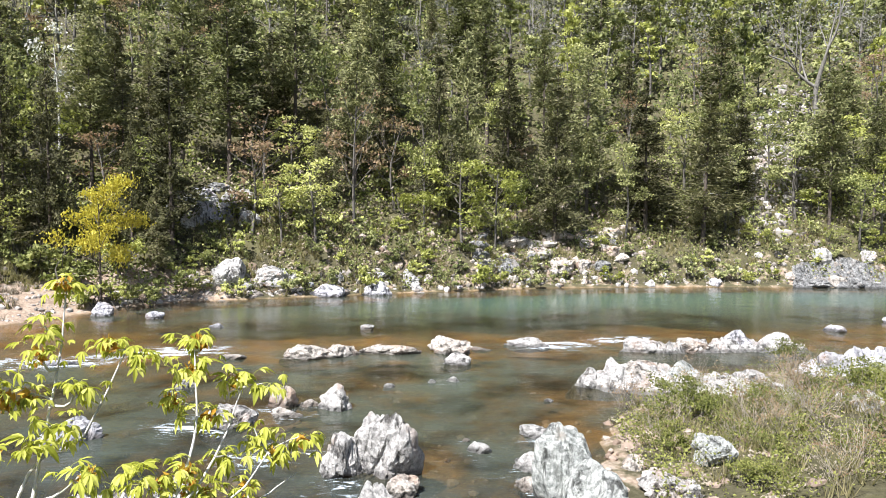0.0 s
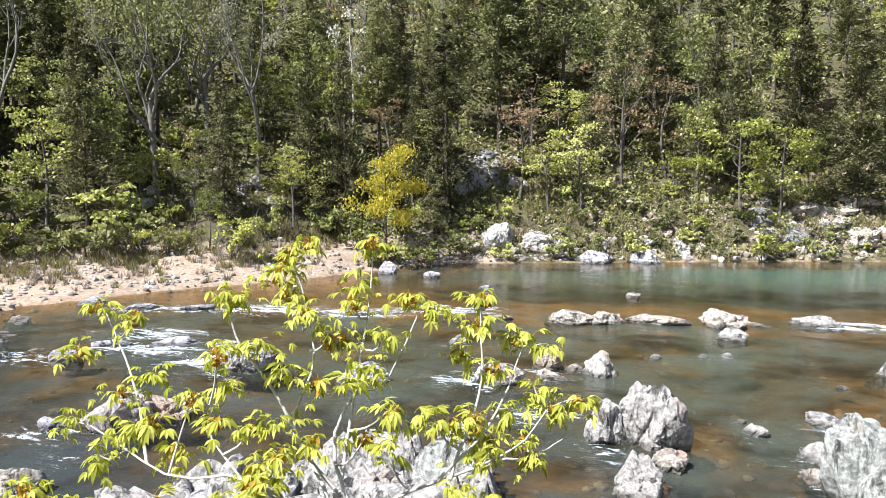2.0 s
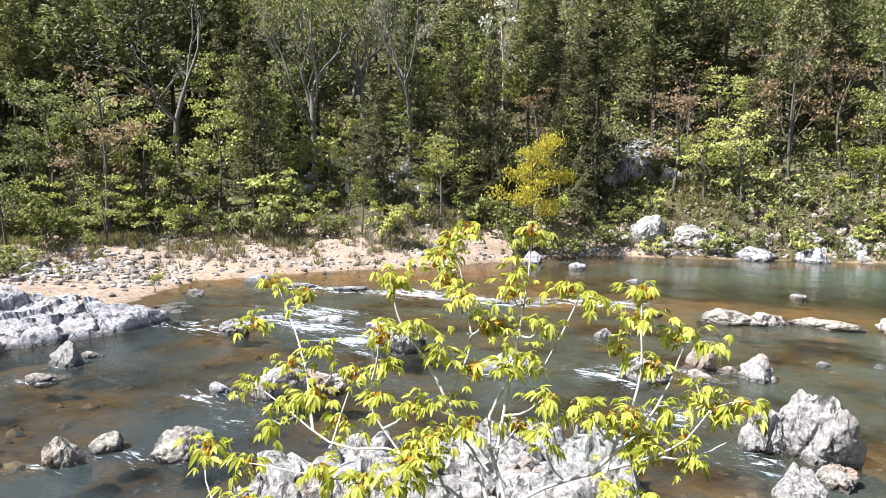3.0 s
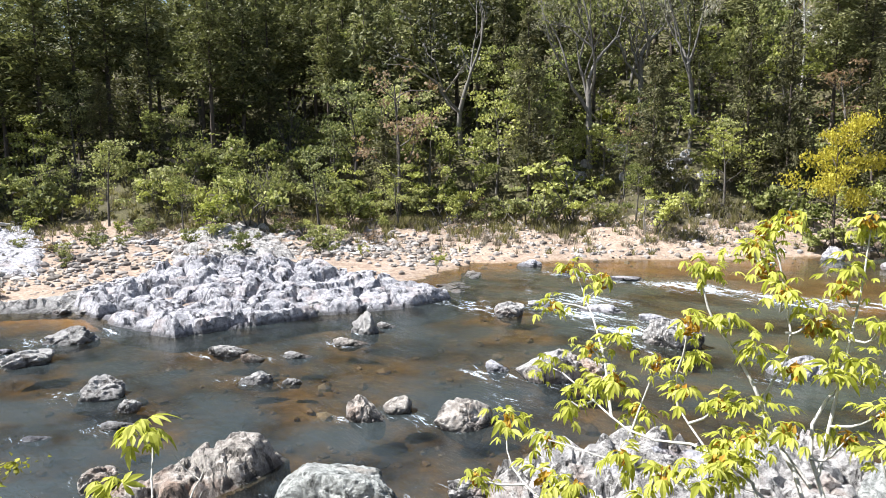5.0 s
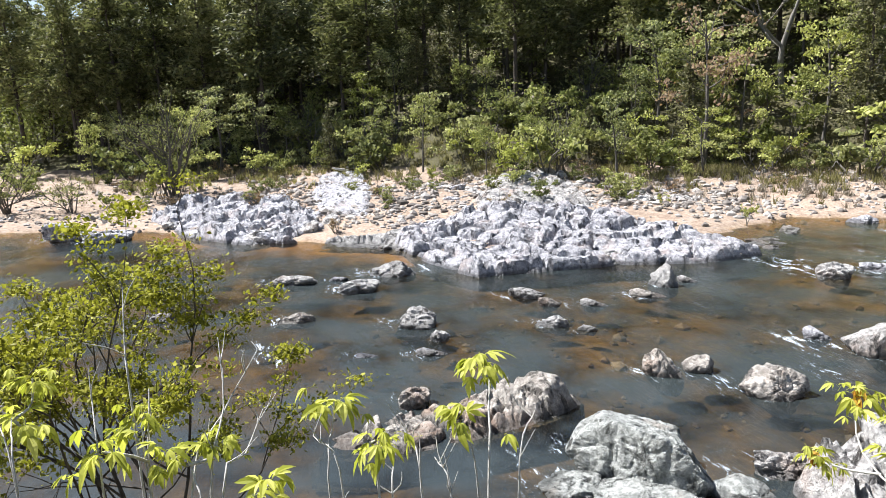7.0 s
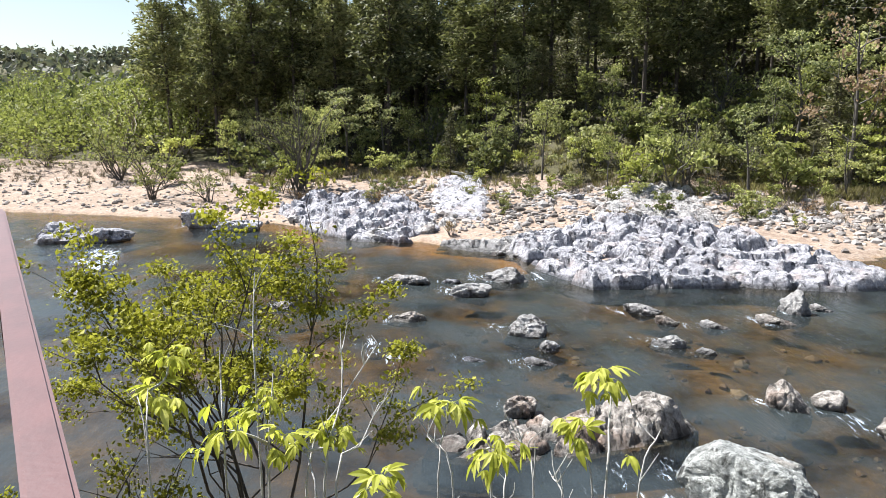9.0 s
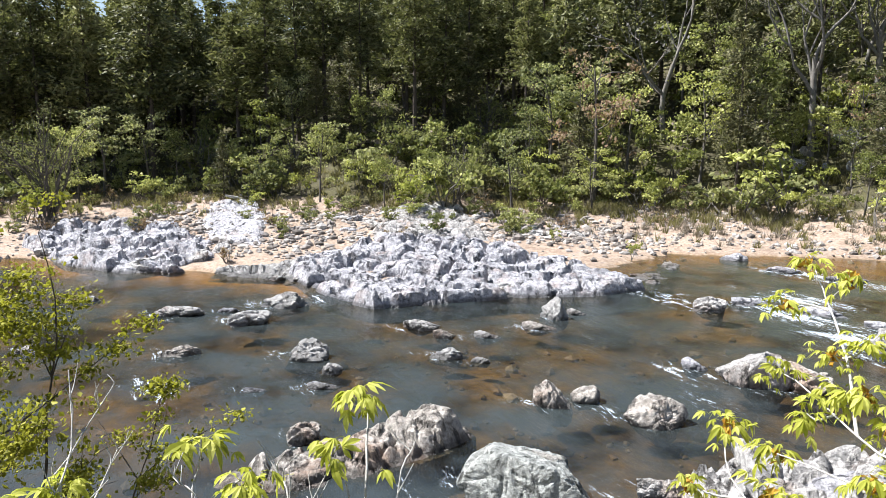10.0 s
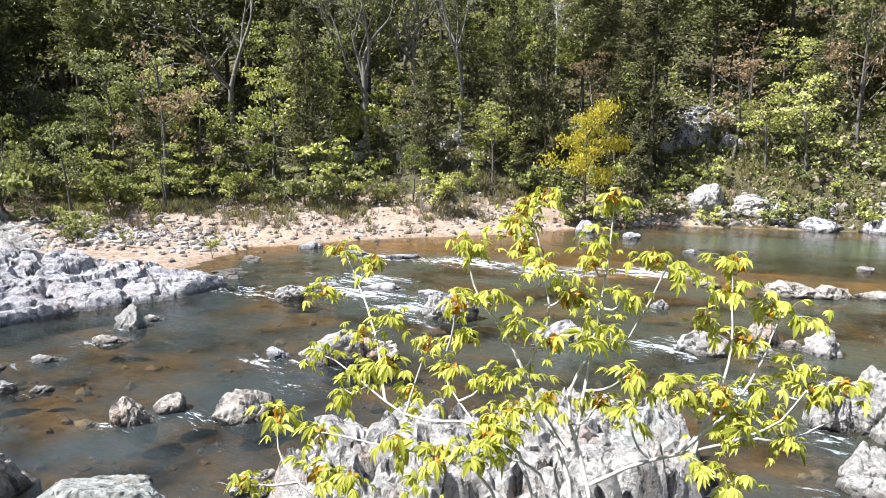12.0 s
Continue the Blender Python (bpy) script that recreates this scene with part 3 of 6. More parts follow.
rock("low foot of craggy lichened rock", 4.45, 15.6, 1.2, 1.4, 0.8, ROCK_LICHEN, 5, fine=True, tilt=(0, 10), group=IN_RUN)
rock("pale block beside the tall rock", 3.15, 18.9, 0.9, 0.8, 0.5, ROCK, 3, group=IN_RUN)
rock("low pinkish block beside the tall rock", 2.9, 17.6, 0.7, 0.7, 0.3, ROCK_BROWN, 3, group=IN_RUN)
rock("large rounded grey boulder in the rapids", -15.2, 15.5, 2.2, 1.6, 1.0, ROCK, 22, fine=True, group=IN_RUN)
rock("low grey shoulder of the boulder in the rapids", -14.2, 16.2, 1.6, 1.2, 0.7, ROCK_BROWN, 13, fine=True, group=IN_RUN)
rock("small dark boulder beside the rapids", -16.7, 14.6, 0.8, 0.6, 0.35, ROCK_BLUE, 6, group=IN_RUN)
rock("pale boulder splitting the rapids", -14.9, 21.5, 2.2, 1.4, 1.0, ROCK, 11, fine=True, group=IN_RUN)
rock("pale grey rock wet by the current", -21.9, 3.9, 1.45, 1.0, 0.6, ROCK_WHITE, 2, group=IN_RUN)
rock("small pale rock wet by the current", -20.3, 4.3, 0.68, 0.5, 0.34, ROCK_WHITE, 5, group=IN_RUN)
rock("low pale rock wet by the current", -19.2, 3.8, 0.95, 0.5, 0.20, ROCK, 6, group=IN_RUN)
rock("dark stone awash in the current", -19.6, 2.0, 0.7, 0.4, 0.14, ROCK_BLUE, 6, group=IN_RUN)
rock("dark low rock awash in the river", -23.8, 0.2, 1.4, 0.7, 0.32, ROCK_BROWN, 7, group=IN_RUN)
rock("long pale rock in the river", -29.2, 4.5, 2.0, 1.2, 0.6, ROCK_WHITE, 3, group=IN_RUN)
rock("pale rock in the river", -27.0, 2.8, 1.65, 1.0, 0.5, ROCK_WHITE, 1, group=IN_RUN)
rock("long low pale rock in the river", -29.1, 0.3, 2.1, 1.0, 0.42, ROCK, 4, group=IN_RUN)
rock("low stone awash between the rocks", -29.0, 2.2, 0.9, 0.5, 0.2, ROCK_BLUE, 4, group=IN_RUN)
rock("low grey rock in the river", -23.9, 8.5, 1.4, 0.8, 0.36, ROCK, 0, group=IN_RUN)
rock("low grey rock in the river", -22.5, 8.8, 0.82, 0.5, 0.33, ROCK_BROWN, 0, group=IN_RUN)
rock("whitish rock in the river", -20.4, 8.0, 1.1, 0.6, 0.36, ROCK_WHITE, 7, group=IN_RUN)
rock("small whitish rock in the river", -19.6, 8.8, 0.66, 0.4, 0.2, ROCK_WHITE, 4, group=IN_RUN)
rock("small whitish rock in the river", -22.0, 10.2, 1.0, 0.6, 0.26, ROCK_WHITE, 6, group=IN_RUN)
rock("upright pale boulder in the river", -23.5, 13.8, 1.12, 0.9, 0.85, ROCK_WHITE, 3, group=IN_RUN)
rock("flat pinkish slab at the water", -22.4, 12.5, 1.35, 0.8, 0.26, ROCK_BROWN, 6, group=IN_RUN)
rock("small pale slab at the water", -23.6, 14.9, 0.85, 0.5, 0.26, ROCK, 6, group=IN_RUN)
rock("rounded tan boulder in the river", -15.8, 9.1, 1.05, 0.9, 0.68, ROCK_BROWN, 23, fine=True, group=IN_RUN)
rock("smaller rounded tan boulder beside its neighbour", -15.7, 10.05, 0.8, 0.7, 0.46, ROCK_BROWN, 24, group=IN_RUN)
rock("domed pale tan boulder in the river", -13.85, 10.85, 1.55, 1.2, 0.66, ROCK_BROWN, 21, fine=True, group=IN_RUN)
rock("great domed grey boulder near the bank", -11.6, 6.05, 2.8, 2.4, 1.18, ROCK_LICHEN, 33, fine=3, turn=10, group=IN_RUN)
rock("low lichened ledge beside the domed boulder", -11.4, 4.6, 1.3, 1.2, 0.30, ROCK_LICHEN, 22, fine=True, group=IN_RUN)
rock("lichened ledge beside the domed boulder", -10.2, 7.4, 1.3, 1.1, 0.32, ROCK_LICHEN, 23, fine=True, group=IN_RUN)
rock("lichened foot of the domed boulder", -10.2, 5.4, 2.2, 1.8, 0.5, ROCK_LICHEN, 24, fine=True, group=IN_RUN)
rock("low slanting grey rock in the river", -10.65, 8.6, 1.25, 0.8, 0.42, ROCK, 8, fine=True, group=IN_RUN)
rock("dark boulder behind the reef", -15.9, 2.6, 0.8, 0.6, 0.5, ROCK_BROWN, 1, group=IN_RUN)
rock("pale rock in the rapids", -22.2, 20.3, 1.35, 0.9, 0.62, ROCK, 1, group=IN_RUN)
rock("low pale rock in the rapids", -20.1, 23.8, 2.2, 0.9, 0.36, ROCK_BLUE, 3, group=IN_RUN)
rock("low pale rock in the rapids", -22.3, 22.6, 1.6, 0.7, 0.34, ROCK_BLUE, 8, group=IN_RUN)
rock("pale rock in the rapids", -17.5, 24.2, 1.5, 0.8, 0.32, ROCK_BLUE, 0, group=IN_RUN)
rock("wet rock below the rapids", -10.4, 21.5, 1.9, 1.2, 0.7, ROCK_BLUE, 7, group=IN_RUN)
rock("wet rock below the rapids", -9.0, 27.8, 0.8, 0.6, 0.4, ROCK_WHITE, 7, group=IN_RUN)
rock("dark rock off the downstream bar", -45.2, -11.6, 3.0, 2.0, 1.1, ROCK_BLUE, 0, group=IN_RUN)
rock("pale rock off the downstream bar", -43.4, -9.2, 2.8, 1.6, 0.7, ROCK_BLUE, 1, group=IN_RUN)
rock("bluish rock in the downstream river", -40.6, -18.6, 2.7, 1.8, 1.1, ROCK_BLUE, 2, group=IN_RUN)
rock("bluish rock in the downstream river", -40.5, -16.0, 3.2, 1.6, 0.8, ROCK_BLUE, 5, group=IN_RUN)
rock("low dark rock awash downstream", -28.4, -11.8, 2.3, 1.0, 0.26, ROCK_BLUE, 6, group=IN_RUN)
rock("small dark stone in the river", -32.9, -3.0, 0.9, 0.6, 0.25, ROCK_BLUE, 3, group=IN_RUN)
rock("small dark stone in the river", -25.8, -4.2, 1.0, 0.6, 0.28, ROCK_BROWN, 3, group=IN_RUN)

# the ledge across the river
LEDGE = "ledge across the river"
rock("long low pinkish grey ledge in the river", -5.2, 33.6, 2.4, 1.3, 0.66, ROCK_BROWN, 5, group=LEDGE)
rock("long low grey ledge in the river", -3.5, 34.0, 1.8, 1.1, 0.6, ROCK_BROWN, 14, group=LEDGE)
rock("long low grey ledge in the river", -1.3, 34.7, 3.4, 1.1, 0.46, ROCK_BROWN, 4, group=LEDGE)
rock("grey craggy ledge block in the river", 1.75, 34.8, 2.3, 1.3, 0.85, ROCK_BROWN, 13, group=LEDGE)
rock("low grey ledge block in the river", 1.9, 32.3, 1.5, 0.9, 0.5, ROCK, 2, group=LEDGE)
rock("low flat ledge end in the river", 3.4, 35.6, 1.2, 0.5, 0.18, ROCK_BROWN, 6, group=LEDGE)
rock("low grey ledge block in the river", 5.9, 36.7, 2.5, 1.0, 0.5, ROCK, 3, group=LEDGE)
rock("low ledge block beside the white water", -8.6, 33.4, 1.4, 0.8, 0.25, ROCK_BROWN, 4, group=LEDGE)
rock("low wet ledge stone under the rapids", -15.8, 32.0, 1.6, 0.7, 0.25, ROCK_BLUE, 6, group=LEDGE)
rock("low wet ledge stone under the rapids", -24.4, 30.8, 2.0, 0.7, 0.25, ROCK_BLUE, 1, group=LEDGE)
rock("low wet ledge stone under the rapids", -27.4, 29.9, 1.8, 0.7, 0.3, ROCK_BLUE, 5, group=LEDGE)
rock("dark wet ledge stone under the rapids", -31.0, 30.2, 1.6, 0.8, 0.45, ROCK_BLUE, 7, group=LEDGE)
rock("lichened boulder among brush on the bank", 8.1, 18.4, 1.25, 1.1, 0.75, ROCK_LICHEN, 12, fine=True)
rock("smooth pinkish grey slab among brush", 6.2, 16.6, 1.6, 1.3, 0.6, ROCK, 13, fine=True)
rock("small grey boulder among brush", 5.9, 18.6, 0.7, 0.6, 0.35, ROCK_BROWN, 2)
rock("grey boulder among brush on the bank", 14.5, 22.0, 1.2, 1.0, 0.6, ROCK, 2)
rock("grey boulder among brush on the bank", 15.5, 24.2, 1.0, 0.9, 0.5, ROCK, 3)

# far bank boulders
FARB = "boulders on the far bank"
rock("big rounded white boulder on the far bank", -14.9, 57.2, 2.7, 2.0, 1.85, ROCK_WHITE, 24, fine=True, group=FARB)
rock("leaning white boulder on the far bank", -0.8, 62.4, 2.0, 1.4, 1.7, ROCK_WHITE, 13, z=0.2, tilt=(0, 20), group=FARB)
rock("grey boulder on the far bank", -11.6, 58.3, 2.8, 2.0, 1.15, ROCK, 1, group=FARB)
rock("low pale boulder at the far water edge", -7.2, 57.9, 3.1, 1.5, 0.9, ROCK_BLUE, 2, group=FARB)
rock("grey boulder at the far water edge", -3.2, 59.3, 2.7, 1.6, 1.2, ROCK_BLUE, 3, group=FARB)
rock("grey boulder at the far water edge", -10.2, 58.6, 1.4, 1.0, 0.9, ROCK, 4, group=FARB)
rock("big pale boulder on the upstream bank", 41.0, 70.5, 3.2, 2.4, 2.1, ROCK_WHITE, 4, z=1.7, group=FARB)
rock("rounded grey boulder on the upstream bank", 46.0, 70.5, 2.2, 1.8, 1.6, ROCK, 13, z=2.2, group=FARB)
rock("low grey rock shelf at the upstream edge", 39.0, 67.6, 3.0, 1.8, 0.75, ROCK_DARK, 5, group=FARB)
rock("low grey rock shelf at the upstream edge", 43.0, 67.6, 2.8, 1.8, 0.9, ROCK_DARK, 0, group=FARB)
rock("pale boulder high on the wooded slope", 41.0, 80.5, 3.4, 2.6, 3.0, ROCK_BROWN, 8, group=FARB)

rng = np.random.default_rng(5)
for i in range(22):
    s = i / 21
    bx, by = np.interp(s, [0, 0.3, 0.6, 1], [-14, 0.3, 14, 44]), np.interp(s, [0, 0.3, 0.6, 1], [56.5, 61.5, 66, 68])
    w = rng.uniform(0.5, 1.3)
    rock("stone along the far water edge", bx + rng.uniform(-0.8, 0.8), by + rng.uniform(-0.3, 1.6), w, w * 0.8, w * rng.uniform(0.4, 0.7), [ROCK, ROCK_BROWN, ROCK_BLUE][i % 3], i % 8, group="stones of the far bank")


# ---- pale outcrops of the bar, each built of broken blocks ----
def outcrop(label, spots, mats, seed, lean, detail=0):
    rng = np.random.default_rng(seed)
    root = new("rock_outcrop", None)
    x0, y0 = spots[0][0], spots[0][1]
    root.location = (x0, y0, 0)
    for i, (x, y, w, h) in enumerate(spots):
        b = child("block", rock_shape(mats[i % len(mats)], i % 10, detail), root)
        z = max(0.0, height(x, y)) - 0.15
        b.matrix_basis = pose(x - x0, y - y0, z, rng.normal(0, 7) + lean[0], rng.normal(0, 7) + lean[1], lean[2] + rng.normal(0, 22)) @ Matrix.Diagonal((w * 0.5, w * rng.uniform(0.28, 0.5), h, 1))
    return tagged(root, label, "rock outcrop")


def bedrock(root, outline, tall, strike, cell, seed, mat, step=0.16, foot=-0.25):
    """Jointed bedrock under an outcrop: cells of broken rock with deep clefts between them."""
    rng = np.random.default_rng(seed)
    out = np.array(outline, float)
    lo, hi = out.min(0) - 0.3, out.max(0) + 0.3
    X, Y = np.meshgrid(np.arange(lo[0], hi[0], step), np.arange(lo[1], hi[1], step), indexing="ij")
    n, m = X.shape
    x, y = X.ravel() + rng.normal(0, step * 0.16, n * m), Y.ravel() + rng.normal(0, step * 0.16, n * m)
    inside = np.zeros(x.shape, bool)
    for (ax, ay), (bx, by) in zip(out, np.roll(out, -1, axis=0)):
        if ay != by:
            inside ^= ((ay > y) != (by > y)) & (x < (bx - ax) * (y - ay) / (by - ay) + ax)
    rim = edge_distance(x, y, np.concatenate([out, out[:1]])) * np.where(inside, 1, -1)
    a = radians(strike)
    wx, wy = x + 0.25 * wavy(x, y, 2.3, seed), y + 0.25 * wavy(x, y, 2.7, seed + 1)
    u, w = (wx * math.cos(a) + wy * math.sin(a)) / 1.7, -wx * math.sin(a) + wy * math.cos(a)
    k = int((hi[0] - lo[0]) * (hi[1] - lo[1]) / (cell * cell * 1.7))
    sx, sy = rng.uniform(lo[0], hi[0], k), rng.uniform(lo[1], hi[1], k)
    su, sw = (sx * math.cos(a) + sy * math.sin(a)) / 1.7, -sx * math.sin(a) + sy * math.cos(a)
    lift, tu, tw = rng.uniform(0.0, 1.0, k) ** 1.3, rng.normal(0, 0.16, k), rng.normal(0.34, 0.20, k)

    def cells(su, sw, u, w):
        d1, d2, who = np.full(len(u), 1e9), np.full(len(u), 1e9), np.zeros(len(u), int)
        for i in range(len(su)):
            d = np.hypot(u - su[i], w - sw[i])
            near = d < d1
            d2 = np.where(near, d1, np.minimum(d2, d))
            who = np.where(near, i, who)
            d1 = np.where(near, d, d1)
        return who, d2 - d1

    who, gap = cells(su, sw, u, w)
    body = 0.55 * lift[who] + (tu[who] * (u - su[who]) + tw[who] * (w - sw[who])) / cell - 0.62 * np.exp(-(gap / (0.13 * cell)) ** 2)
    body += 0.28 + 0.22 * wavy(x, y, 0.9, seed)
    k2 = min(4 * k, 700)
    fx, fy = rng.uniform(lo[0], hi[0], k2), rng.uniform(lo[1], hi[1], k2)
    fu, fw = (fx * math.cos(a) + fy * math.sin(a)) / 1.7, -fx * math.sin(a) + fy * math.cos(a)
    chip, ct = rng.normal(0, 0.09, k2), rng.normal(0, 0.22, k2)
    who, gap = cells(fu, fw, u, w)
    body += chip[who] + ct[who] * (u - fu[who]) / cell - 0.14 * np.exp(-(gap / (0.09 * cell)) ** 2)
    body += 0.025 * wavy(x, y, 9.0, seed + 2)
    z = np.maximum(terrain(x, y)[0], foot) + smooth(rim, -0.1, 0.35) * (0.12 + tall * body) - 0.5 * (rim < -0.1)
    i, j = np.meshgrid(np.arange(n - 1), np.arange(m - 1), indexing="ij")
    f = np.stack([i * m + j, (i + 1) * m + j, (i + 1) * m + j + 1, i * m + j + 1], -1).reshape(-1, 4)
    f = f[(rim[f] > -0.35).any(1)]
    used = np.unique(f)
    back = np.zeros(len(x), int)
    back[used] = np.arange(len(used))
    acc = Acc()
    acc.add(np.stack([x, y, z], -1)[used] - np.array(root.location), back[f])
    child("bedrock", acc.mesh("bedrock", mat), root)


def spread(seed, n, line, depth_out, size, tall):
    """Blocks scattered from a front line back towards depth_out; the front ones are taller."""
    rng = np.random.default_rng(seed)
    line = np.array(line, float)
    out = []
    for i in range(n):
        t = rng.uniform(0, len(line) - 1.001)
        k = int(t)
        p = line[k] + (line[k + 1] - line[k]) * (t - k)
        u = rng.uniform(0, 1) ** 1.15
        q = p + np.array(depth_out) * u * rng.uniform(0.7, 1.1)
        w = rng.uniform(*size)
        out.append((q[0], q[1], w, tall * rng.uniform(0.55, 1.1) * (1 - 0.35 * u)))
    return out


REEF = outcrop("broad mass of pale fissured rock at the foot of the bluff", [(-10.0, 10.6, 2.2, 1.0), (-8.3, 11.4, 2.6, 1.25), (-6.4, 12.6, 2.9, 1.6), (-4.7, 14.0, 2.3, 1.45), (-7.4, 9.6, 2.6, 1.1), (-9.2, 9.4, 1.7, 0.75), (-5.2, 11.2, 2.2, 1.0), (-6.6, 14.9, 1.9, 0.7), (-8.4, 13.1, 1.6, 0.6)], [ROCK, ROCK_BLUE, ROCK, ROCK_LICHEN], 21, (0, -6, 40))
bedrock(REEF, [(-11.0, 9.2), (-11.2, 10.8), (-10.2, 12.2), (-8.9, 13.6), (-7.7, 15.4), (-6.0, 16.6), (-4.7, 16.2), (-3.7, 14.4), (-3.3, 12.8), (-4.6, 10.4), (-7.4, 8.0), (-10.0, 8.2)], 1.15, 40, 0.8, 21, ROCK, 0.075, -0.05)
CRAG = outcrop("craggy pitted reef of dark and pale grey rock in the river", [(-15.3, 5.7, 1.3, 0.30), (-15.0, 4.6, 1.5, 0.42), (-14.6, 3.4, 1.3, 0.40), (-14.4, 2.2, 1.2, 0.34), (-14.3, 1.1, 0.9, 0.22)], [ROCK_LICHEN, ROCK_BROWN], 23, (0, -6, 75), True)
bedrock(CRAG, [(-15.9, 6.3), (-16.1, 5.4), (-15.9, 4.4), (-15.3, 3.4), (-15.4, 2.2), (-14.8, 0.5), (-14.0, 0.3), (-13.6, 1.4), (-13.6, 2.9), (-13.9, 4.2), (-14.2, 5.4), (-14.7, 6.3)], 0.50, 60, 0.55, 23, ROCK_BROWN, 0.05, -0.05)
RIVER_SHELF = outcrop("broad craggy rock shelf beside the rapids", [(11.9, 35.6, 2.4, 0.8), (14.2, 35.8, 2.2, 0.8), (16.8, 36.0, 2.0, 1.0), (19.0, 36.2, 2.4, 1.0)], [ROCK, ROCK_BROWN, ROCK_BLUE], 25, (0, 0, 10))
bedrock(RIVER_SHELF, [(10.4, 35.2), (13, 34.7), (16, 35.0), (20.4, 35.3), (20.6, 37), (16, 37.2), (12, 36.8)], 0.6, 20, 0.55, 25, ROCK, 0.10, -0.05)
BANK_SHELF = outcrop("craggy pinkish grey rock slabs at the near bank", [(7.7, 28.4, 2.0, 0.8), (9.3, 28.9, 2.0, 0.95), (11.0, 27.9, 2.4, 1.1), (12.6, 26.2, 2.6, 1.05), (9.9, 30.4, 2.0, 0.75)], [ROCK, ROCK_BROWN, ROCK_LICHEN], 26, (0, 0, 25))
bedrock(BANK_SHELF, [(6.5, 28.2), (7.6, 27.0), (10.6, 26.2), (12.4, 24.9), (14.2, 25.4), (14.0, 27.2), (12.2, 29.2), (10.8, 31.4), (8.8, 30.6), (7.0, 29.5)], 0.62, 30, 0.6, 26, ROCK, 0.08, -0.05)
CREST = outcrop("grey craggy outcrop at the near bank", [(18.2, 29.6, 2.4, 1.15), (20.5, 30.2, 2.4, 1.1)], [ROCK_BLUE, ROCK], 27, (0, 0, 10))
bedrock(CREST, [(16.8, 29.0), (19, 28.4), (22, 29.2), (22, 31), (18, 31), (16.8, 30.4)], 1.0, 20, 0.75, 27, ROCK_BLUE, 0.12, 0.2)
UPSTREAM = outcrop("dark jointed rock shelf at the upstream water edge", [(38.5, 67.8, 2.4, 0.9), (41.5, 68.0, 2.6, 1.0), (44.5, 68.2, 2.4, 0.95)], [ROCK_DARK, ROCK_BROWN], 29, (0, 0, 20), 2)
bedrock(UPSTREAM, [(36.5, 66.6), (41, 66.3), (47, 66.4), (48, 69), (44, 70.2), (38, 69.6)], 0.5, 15, 0.8, 29, ROCK_DARK, 0.12, -0.05)
F_ROCK = outcrop("broad outcrop of pale blocky rock with deep fissures on the bar", spread(3, 60, [(-28.0, 7.6), (-28.2, 10), (-27.6, 13), (-27.0, 16), (-26.8, 19.8)], (-8.5, 1.2), (0.7, 2.0), 0.5), [ROCK_BLUE, ROCK, ROCK_BLUE, ROCK_WHITE], 8, (0, -12, 62))
bedrock(F_ROCK, [(-27.2, 7.6), (-29.7, 6.4), (-35, 5.6), (-38, 7.5), (-40, 11.7), (-38, 16.5), (-32.6, 18.8), (-29, 21), (-26.2, 20.4), (-25.8, 17.3), (-26.9, 13.9), (-27.0, 10)], 0.85, 62, 1.15, 3, ROCK_BLUE, 0.10)
G_ROCK = outcrop("bluish outcrop of blocky rock at the downstream water edge", spread(4, 40, [(-46.0, -7.2), (-42, -3.8), (-39.2, -0.8), (-38.2, 0.8)], (-6.0, 3.5), (0.8, 2.2), 0.75), [ROCK_BLUE, ROCK_BLUE, ROCK], 9, (0, -10, 80), 2)
bedrock(G_ROCK, [(-38.6, -1.8), (-42.2, -4.8), (-49.3, -7.8), (-55, -5.9), (-52, -1.6), (-45, 2.6), (-41, 2.4), (-38.8, 0.5)], 0.95, 78, 1.1, 5, ROCK_BLUE, 0.17)
SHELF = outcrop("low pale rock shelf at the water edge", spread(6, 14, [(-36.4, 2.4), (-35.2, 4.4), (-33.8, 6.8)], (-1.6, 0.9), (0.7, 1.5), 0.32), [ROCK_WHITE, ROCK], 10, (0, -6, 70))
bedrock(SHELF, [(-33.6, 7.2), (-35.4, 3.6), (-36.6, 2.0), (-38.0, 2.6), (-36.4, 6.6)], 0.38, 70, 0.7, 7, ROCK_WHITE)
UPPER = outcrop("upper outcrop of broken bluish rock on the bar", spread(7, 34, [(-49.5, 3.0), (-46.5, 4.5), (-43.5, 4.6)], (-7.5, 1.8), (0.7, 1.6), 0.32), [ROCK_BLUE, ROCK], 12, (0, -8, 70), 2)
bedrock(UPPER, [(-43.2, 5.5), (-45, 2.8), (-51.2, 2.7), (-58, 4.0), (-58, 7.4), (-50, 7)], 0.22, 75, 0.9, 9, ROCK_BLUE, 0.22)
RIBS = outcrop("scattered pale rock ribs on the upper bar", spread(9, 46, [(-44, 8), (-42, 14), (-38, 20), (-37, 25)], (-7, 2), (0.6, 1.7), 0.42), [ROCK, ROCK_WHITE, ROCK_BLUE], 13, (0, -8, 66), 2)
bedrock(RIBS, [(-40.5, 11.6), (-49, 16), (-47.2, 20.4), (-38.1, 18.1)], 0.42, 66, 0.8, 11, ROCK, 0.22)
outcrop("low rock ribs at the tip of the bar", spread(10, 18, [(-26.8, 20.5), (-28.5, 23.5), (-31, 26)], (-2.0, 0.8), (0.7, 1.8), 0.26), [ROCK_BROWN, ROCK], 14, (0, -6, 60), 2)
outcrop("grey cliff of jointed rock among the trees on the slope", spread(12, 50, [(-20.6, 60.4), (-17.6, 61.6), (-14.6, 62.8)], (-1.6, 4.5), (0.8, 2.2), 1.5), [ROCK, ROCK_DARK, ROCK_BLUE], 15, (0, 0, 20), 2)
